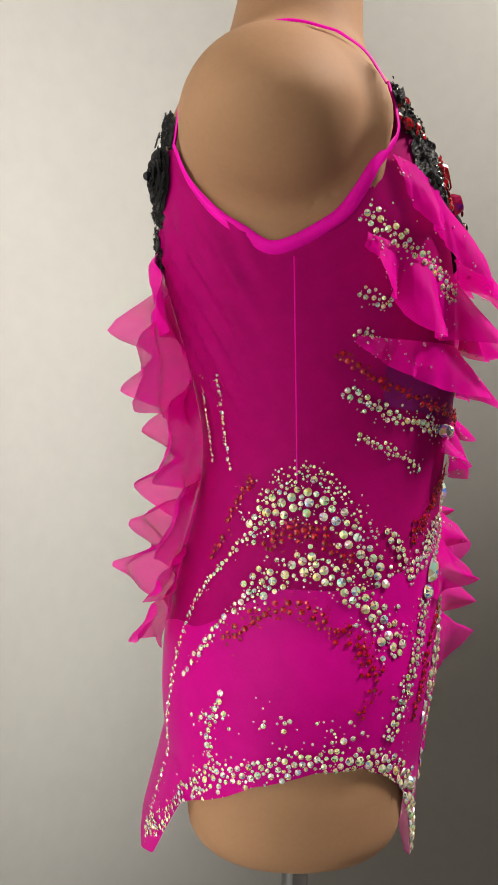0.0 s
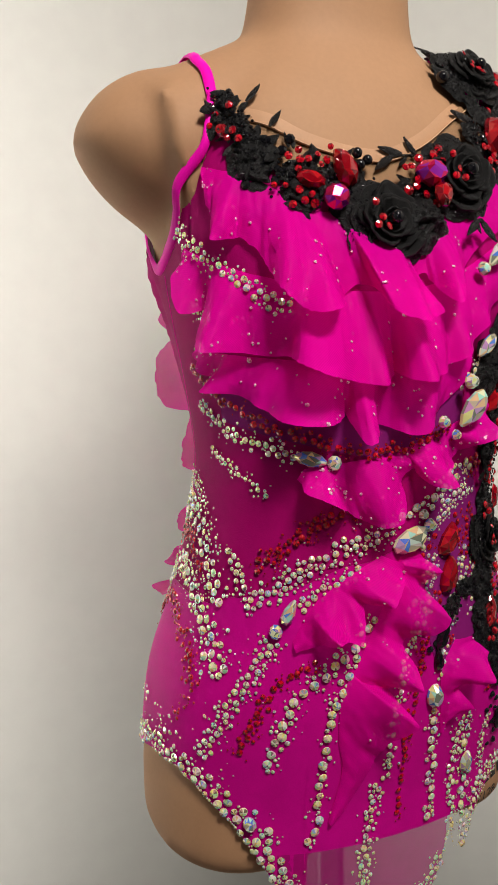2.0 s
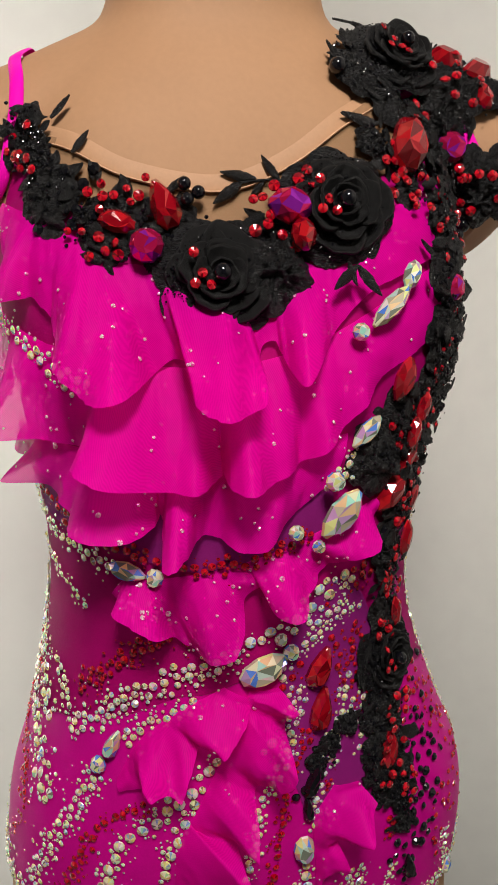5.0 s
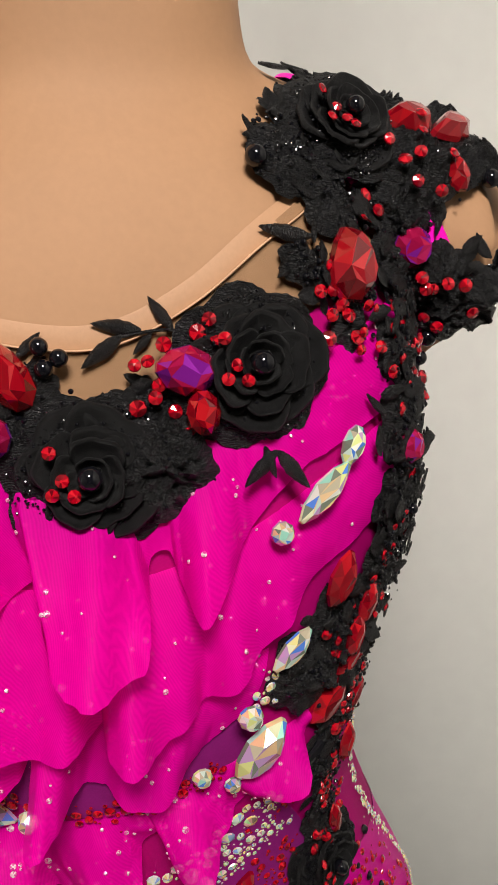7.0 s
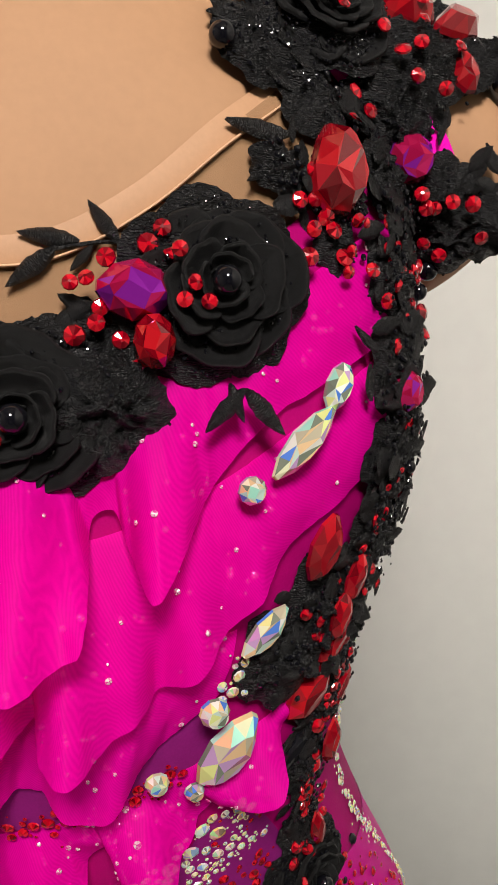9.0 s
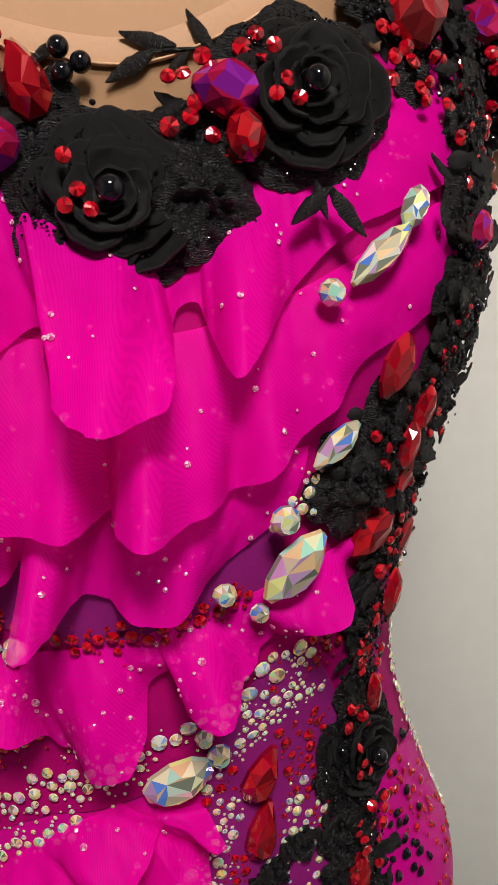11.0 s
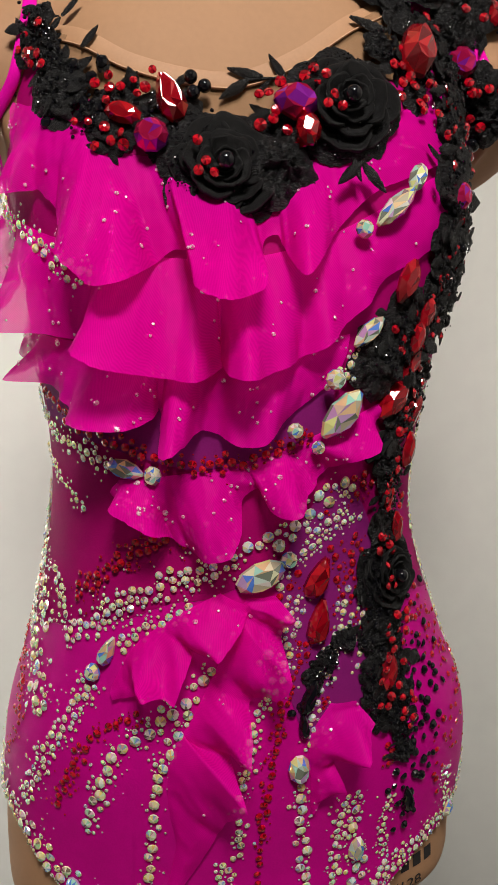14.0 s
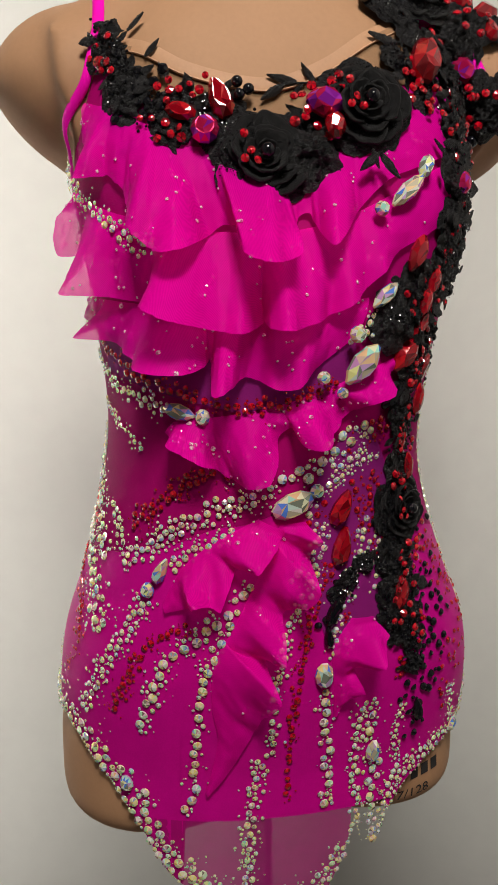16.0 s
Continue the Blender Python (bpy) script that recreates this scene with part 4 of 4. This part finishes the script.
strew([(-116, 1.042), (-107, 1.059), (-95, 1.068), (-87, 1.059), (-76, 1.044), (-74, 1.026)], 90, 0.008, M, "red_rhinestone", RED_ME)
strew([(-106, 1.106), (-96, 1.117), (-86, 1.112), (-76, 1.094)], 110, 0.011, M, "red_rhinestone", RED_ME)
strew([(-127, 1.090), (-119, 1.127), (-111, 1.150)], 40, 0.005, M, "red_rhinestone", RED_ME)
# hems
strew([(-150, 0.878), (-138, 0.896), (-124, 0.942), (-109, 0.962), (-95, 0.973), (-83, 0.976)], 210, 0.011, M)
strew([(-86, 0.975), (-73, 0.968), (-64, 0.952), (-55, 0.928), (-49, 0.902), (-42, 0.880), (-32, 0.862)], 300, 0.013, L)
strew([(-125, 0.985), (-100, 0.998), (-75, 0.99)], 26, 0.014, (0.0006, 0.0022))
strew([(-116, 0.955), (-118, 0.983), (-115, 1.012)], 45, 0.005, M, taper=True)
strew([(-148, 0.890), (-145, 0.954), (-139, 1.003)], 60, 0.004, S)
strew([(24, 0.884), (12, 0.858), (-4, 0.842), (-20, 0.850), (-34, 0.866)], 190, 0.012, M)
strew([(92, 0.972), (80, 0.966), (67, 0.950), (55, 0.941), (43, 0.930), (37, 0.895)], 200, 0.010, M)
strew([(50, 1.215), (53, 1.18), (54, 1.145), (62, 1.105), (75, 1.06), (84, 1.01), (86, 0.975)], 190, 0.004, (0.0008, 0.0022))
strew([(60, 0.985), (64, 0.958)], 30, 0.007, S)
# fans of the front
strew([(-69, 0.982), (-59, 1.019), (-52, 1.047), (-47, 1.066)], 130, 0.008, M)
strew([(-43, 1.080), (-37, 1.091), (-28, 1.100), (-20, 1.108)], 80, 0.006, M)
strew([(-57, 1.080), (-46, 1.096), (-38, 1.108), (-29, 1.119), (-18, 1.126), (-8, 1.132)], 170, 0.009, M)
strew([(-20, 1.126), (-5, 1.137), (6, 1.146), (13, 1.157), (23, 1.168)], 120, 0.008, L)
strew([(-50, 0.976), (-45, 1.006), (-40, 1.027), (-32, 1.042), (-25, 1.054)], 110, 0.007, L)
strew([(-38, 0.918), (-35, 0.956), (-33, 0.980), (-30, 1.012), (-26, 1.034), (-23, 1.048), (-16, 1.076)], 130, 0.005, L)
strew([(-8, 0.960), (-7, 1.006), (-5, 1.025), (-3, 1.046), (3, 1.067), (7, 1.086)], 110, 0.006, M)
strew([(16, 0.918), (13, 0.975), (11, 1.005)], 90, 0.006, L)
strew([(-18, 0.842), (-17, 0.88), (-16, 0.915), (-12, 0.958)], 150, 0.009, M)
strew([(20, 0.870), (28, 0.905), (25, 0.950), (26, 0.992)], 110, 0.006, M)
strew([(35, 0.884), (34, 0.918), (31, 0.960), (27, 0.992)], 130, 0.009, L)
strew([(44, 0.932), (40, 0.962), (41, 0.986)], 40, 0.005, S)
strew([(-56, 1.085), (-60, 1.105), (-64, 1.115)], 30, 0.006, M)
strew([(8, 1.112), (4, 1.088), (6, 1.07)], 26, 0.009, S)
strew([(30, 1.094), (24, 1.088), (28, 1.066)], 18, 0.012, (0.0010, 0.0026))
# rays across the inset
strew([(22, 1.156), (12, 1.139), (2, 1.116)], 60, 0.004, M)
strew([(28, 1.150), (20, 1.146), (10, 1.128)], 40, 0.003, S)
strew([(14, 1.108), (6, 1.092), (-2, 1.076)], 50, 0.005, L)
strew([(24, 1.112), (20, 1.082), (15, 1.050), (13, 1.025)], 60, 0.006, M)
strew([(26, 1.140), (24, 1.112), (18, 1.074), (15, 1.040)], 60, 0.007, M, "red_rhinestone", RED_ME)
strew([(30, 1.120), (29, 1.100), (28, 1.088)], 34, 0.010, S, "red_rhinestone", RED_ME)
# rays under the frills
strew([(-79, 1.210), (-69, 1.198), (-56, 1.188), (-46, 1.183), (-40, 1.178)], 120, 0.006, M)
strew([(-74, 1.180), (-62, 1.168), (-50, 1.154)], 50, 0.005, S)
strew([(-77, 1.318), (-68, 1.304), (-57, 1.289), (-46, 1.273), (-38, 1.268)], 130, 0.007, M, off=0.008)
strew([(-76, 1.271), (-67, 1.262)], 24, 0.006, S)
strew([(-76, 1.248), (-62, 1.231)], 34, 0.005, S)
strew([(-139, 1.217), (-142, 1.184), (-137, 1.153)], 34, 0.003, S)
strew([(-127, 1.218), (-127, 1.179), (-123, 1.152)], 34, 0.003, S)
strew([(14, 1.215), (18, 1.225), (23, 1.236)], 30, 0.006, M, off=0.008)
strew([(-82, 1.234), (-68, 1.215), (-53, 1.203)], 60, 0.004, M, "red_rhinestone", RED_ME)
strew([(-53, 1.203), (-39, 1.192), (-26, 1.184), (-13, 1.182), (-2, 1.186), (10, 1.196)], 150, 0.005, M, "red_rhinestone", RED_ME, 0.007)
strew([(-54, 1.105), (-47, 1.118), (-37, 1.133), (-30, 1.142), (-20, 1.144)], 90, 0.008, M, "red_rhinestone", RED_ME)
strew([(-58, 0.986), (-54, 1.002), (-50, 1.023), (-43, 1.040), (-34, 1.047)], 70, 0.005, M, "red_rhinestone", RED_ME)
strew([(-1, 0.925), (-1, 0.977), (1, 1.013), (4, 1.046), (8, 1.070), (11, 1.085)], 120, 0.005, M, "red_rhinestone", RED_ME)
strew([(10, 1.105), (4, 1.112), (14, 1.132), (20, 1.128)], 50, 0.007, M, "red_rhinestone", RED_ME)
strew([(18, 1.150), (22, 1.160), (28, 1.172)], 40, 0.008, M, "red_rhinestone", RED_ME)
strew([(20, 1.126), (22, 1.105), (20, 1.085)], 36, 0.006, M, "red_rhinestone", RED_ME)
strew([(76, 1.04), (66, 1.02), (58, 1.00), (62, 0.97)], 26, 0.026, (0.0012, 0.0026), "red_rhinestone", RED_ME)
strew([(48, 1.09), (60, 1.07), (66, 1.04)], 26, 0.02, (0.0012, 0.0026), "red_rhinestone", RED_ME)
strew([(38, 1.02), (37, 1.005)], 12, 0.006, M, "red_rhinestone", RED_ME)
strew([(-70, 1.03), (-78, 1.00)], 14, 0.006, S, "red_rhinestone", RED_ME)


def jolt():
    """A small random lean for a stone."""
    return 0.22 * Vector((rng.gauss(0, 1), rng.gauss(0, 1), rng.gauss(0, 1)))


def heap(where, count, spread, sizes, name, me, off):
    for a, z in where:
        for _ in range(count):
            p, n = (cloth if a < 0 else skin)(a + rng.gauss(0, 1) * spread / 0.0021, z + rng.gauss(0, 1) * spread, off)
            r = rng.uniform(*sizes)
            if p.z < 1.425 and free(p, r, 0.98):
                stone(name, me, stand(p, n + jolt(), rng.uniform(0, 90), r), r)


heap([(-63, 1.376), (-60, 1.366), (-40, 1.350), (-36, 1.346), (-36, 1.330), (-30, 1.352), (-42, 1.334)], 7, 0.0042, (0.0018, 0.0028), "red_rhinestone", RED_ME, 0.009)
for a, z in ((-2, 1.348), (1, 1.349), (5, 1.354), (3, 1.341), (6, 1.332), (-2, 1.334), (13, 1.357), (16, 1.361), (17, 1.354), (18, 1.339), (8, 1.324), (5, 1.319), (9, 1.317), (39, 1.351), (10, 1.327), (2, 1.337)):
    r = rng.uniform(0.0024, 0.0032)
    p, n = skin(a, z, 0.011)
    stone("red_rhinestone", RED_ME, stand(p, n + jolt(), rng.uniform(0, 90), r), r)
heap([(57, 1.346), (57, 1.340), (55, 1.330), (48, 1.352), (52, 1.304)], 10, 0.006, (0.0018, 0.0030), "red_rhinestone", RED_ME, 0.011)
heap([(42, 1.258), (38, 1.248), (42, 1.246), (33, 1.239), (50, 1.282), (52, 1.298), (47, 1.270), (37, 1.236), (46, 1.262)], 12, 0.0042, (0.0016, 0.0028), "red_rhinestone", RED_ME, 0.0115)
heap([(37, 1.190), (36, 1.176), (35, 1.168), (36, 1.146), (36, 1.136), (38, 1.210), (40, 1.222), (37, 1.200), (36, 1.156)], 12, 0.0042, (0.0016, 0.0028), "red_rhinestone", RED_ME, 0.0095)
heap([(36, 1.076), (35, 1.062), (37, 1.048), (39, 1.034), (38, 1.090), (36, 1.084)], 11, 0.005, (0.0016, 0.0027), "red_rhinestone", RED_ME, 0.012)
heap([(44, 1.012), (43, 1.000), (46, 1.020), (44, 0.985), (50, 1.045), (56, 1.06)], 9, 0.007, (0.0018, 0.0032), "black_stone", JET_ME, 0.0045)
heap([(50, 1.085), (54, 1.070), (49, 1.060), (52, 1.040), (46, 1.035), (50, 1.015), (48, 0.992), (45, 0.972), (42, 0.985), (47, 0.960)], 8, 0.008, (0.0014, 0.0026), "black_stone", JET_ME, 0.0045)
heap([(26, 1.082), (20, 1.078), (14, 1.066), (10, 1.048), (10, 1.032), (45, 0.965)], 6, 0.004, (0.002, 0.0034), "black_stone", JET_ME, 0.0045)
heap([(20, 1.166), (24, 1.172), (14, 1.160)], 4, 0.003, (0.002, 0.003), "black_stone", JET_ME, 0.006)
heap([(-46, 1.356), (-40, 1.342), (-50, 1.346), (-30, 1.338), (66, 1.352), (64, 1.330), (50, 1.234), (48, 1.212)], 5, 0.005, (0.0022, 0.0034), "black_stone", JET_ME, 0.006)
for a, z, w, l, spin in ((12.5, 1.056, 0.010, 0.022, -20), (30, 1.186, 0.010, 0.022, -48), (46, 0.978, 0.009, 0.020, 12), (11, 1.040, 0.008, 0.016, 5)):
    gem(pear, *cloth(a, z, 0.005), w, l, spin, JET, "black_gem", "large faceted black crystal")
for a, z in ((-22, 1.356), (-18, 1.352), (-21, 1.349), (54, 1.264), (54, 1.256), (53.5, 1.247), (61, 1.322), (65, 1.334), (56, 1.336)):
    bead(*skin(a, z, 0.006), 0.0032)
bead(*snap((0.068, 0.047, 1.413), 0.005), 0.0042)
for q in ((0.006, 0.096, 1.438), (0.016, 0.164, 1.409), (0.041, 0.153, 1.400), (0.037, 0.143, 1.407), (0.056, 0.126, 1.338)):
    bead(*snap(q, 0.004), 0.004)
for q, w, l, spin, mt, nm in (((0.082, 0.077, 1.376), 0.024, 0.029, -10, BIGRUBY, "red_gem"), ((0.034, 0.119, 1.424), 0.019, 0.026, 80, BIGRUBY, "red_gem"), ((0.028, 0.141, 1.420), 0.019, 0.028, 95, BIGRUBY, "red_gem"), ((0.044, 0.134, 1.401), 0.013, 0.018, 0, BIGRUBY, "red_gem"), ((0.056, 0.114, 1.380), 0.017, 0.017, 0, VIOLET, "violet_gem")):
    gem(pear if mt is BIGRUBY else oval, *snap(q, 0.008), w, l, spin, mt, nm, RD if mt is BIGRUBY else "large faceted magenta crystal with violet flash")
for q in ((0.081, 0.069, 1.375), (0.085, 0.064, 1.367), (0.084, 0.069, 1.367), (0.085, 0.072, 1.362), (0.087, 0.068, 1.359), (0.085, 0.074, 1.358), (0.080, 0.082, 1.360), (0.086, 0.077, 1.350),
          (0.058, 0.089, 1.396), (0.058, 0.094, 1.391), (0.066, 0.086, 1.388), (0.074, 0.097, 1.352), (0.067, 0.107, 1.340)):
    r = rng.uniform(0.0024, 0.0031)
    p, n = snap(q, 0.009)
    stone("red_rhinestone", RED_ME, stand(p, n + jolt(), rng.uniform(0, 90), r), r)
for q in ((0.054, 0.112, 1.370), (0.053, 0.118, 1.367), (0.053, 0.124, 1.367), (0.055, 0.136, 1.366), (0.049, 0.123, 1.358), (0.049, 0.131, 1.353), (0.053, 0.140, 1.357), (0.050, 0.130, 1.368),
          (0.033, 0.120, 1.418), (0.040, 0.118, 1.413), (0.046, 0.115, 1.407), (0.048, 0.108, 1.406), (0.050, 0.113, 1.400), (0.044, 0.130, 1.405), (0.051, 0.123, 1.396), (0.045, 0.102, 1.412), (0.052, 0.146, 1.362), (0.016, 0.170, 1.405)):
    r = rng.uniform(0.0023, 0.0030)
    p, n = snap(q, 0.016)
    stone("red_rhinestone", RED_ME, stand(p, n + jolt(), rng.uniform(0, 90), r), r)

# fine stones glued to the frills, mostly in little groups
for rows in FRILLS[:7]:
    for _ in range(52 if len(rows[0]) > 130 else 7):
        k0, i0 = rng.randrange(1, len(rows) - 1), rng.randrange(2, len(rows[0]) - 2)
        for _ in range(rng.randrange(1, 8)):
            k = min(max(k0 + rng.randrange(-2, 3), 1), len(rows) - 2)
            i = min(max(i0 + rng.randrange(-6, 7), 1), len(rows[0]) - 2)
            du, dv = rows[k][i + 1] - rows[k][i - 1], rows[k + 1][i] - rows[k - 1][i]
            n = du.cross(dv).normalized()
            if n.x * rows[k][i].x + n.y * rows[k][i].y < 0:
                n = -n
            r = rng.triangular(0.0003, 0.0015, 0.0006)
            p = rows[k][i] + du * rng.uniform(-0.4, 0.4) + dv * rng.uniform(-0.4, 0.4) + n * (0.0004 if rng.random() < 0.25 else -0.0020)
            REST.setdefault(("frill_rhinestone", PINK_ME), []).append(stand(p, n, rng.uniform(0, 90), r))

for (name, me), poses in REST.items():
    src = [v.co.copy() for v in me.vertices]
    loops = [tuple(p.vertices) for p in me.polygons]
    verts, faces = [], []
    for m in poses:
        k = len(verts)
        verts.extend(BASE @ m @ v for v in src)
        faces.extend(tuple(i + k for i in f) for f in loops)
    joined = bpy.data.meshes.new(name + "_scatter")
    joined.from_pydata(verts, [], faces)
    joined.materials.append(me.materials[0])
    ob = new(name + "_scatter", joined)
    ob.parent = leotard
    tagged(ob, kind="stuff")

# ---- print on the thigh ----
def printed(name, text, a, z, size, turn):
    """Dark print laid on the thigh."""
    cu = bpy.data.curves.new(name, "FONT")
    cu.body, cu.size, cu.align_x = text, size, "CENTER"
    ob = new(name, cu)
    dep = bpy.context.evaluated_depsgraph_get()
    me = bpy.data.meshes.new_from_object(ob.evaluated_get(dep))
    bpy.data.objects.remove(ob)
    return lay(name, me, a, z, turn)


def lay(name, me, a, z, turn):
    m = stand(*skin(a, z, 0.0), turn)
    for v in me.vertices:
        h, n = snap(m @ v.co)
        v.co = h + n * 0.0006
    me.materials.clear()
    me.materials.append(INK)
    return new(name, me)


tagged(printed("size_print", "9/77/128", 53, 0.900, 0.012, 6), "black printed size numbers on the tan thigh", "print")
bm = bmesh.new()
for i in range(3):
    bmesh.ops.create_grid(bm, x_segments=6, y_segments=6, size=0.5, matrix=Matrix.Translation((0.0095 * (i - 1), 0.005, 0)) @ Matrix.Diagonal((0.0065, 0.009, 1, 1)))
me = bpy.data.meshes.new("maker_print")
bm.to_mesh(me)
bm.free()
tagged(lay("maker_print", me, 58, 0.916, 6), "three dark printed blocks on the tan thigh", "print")
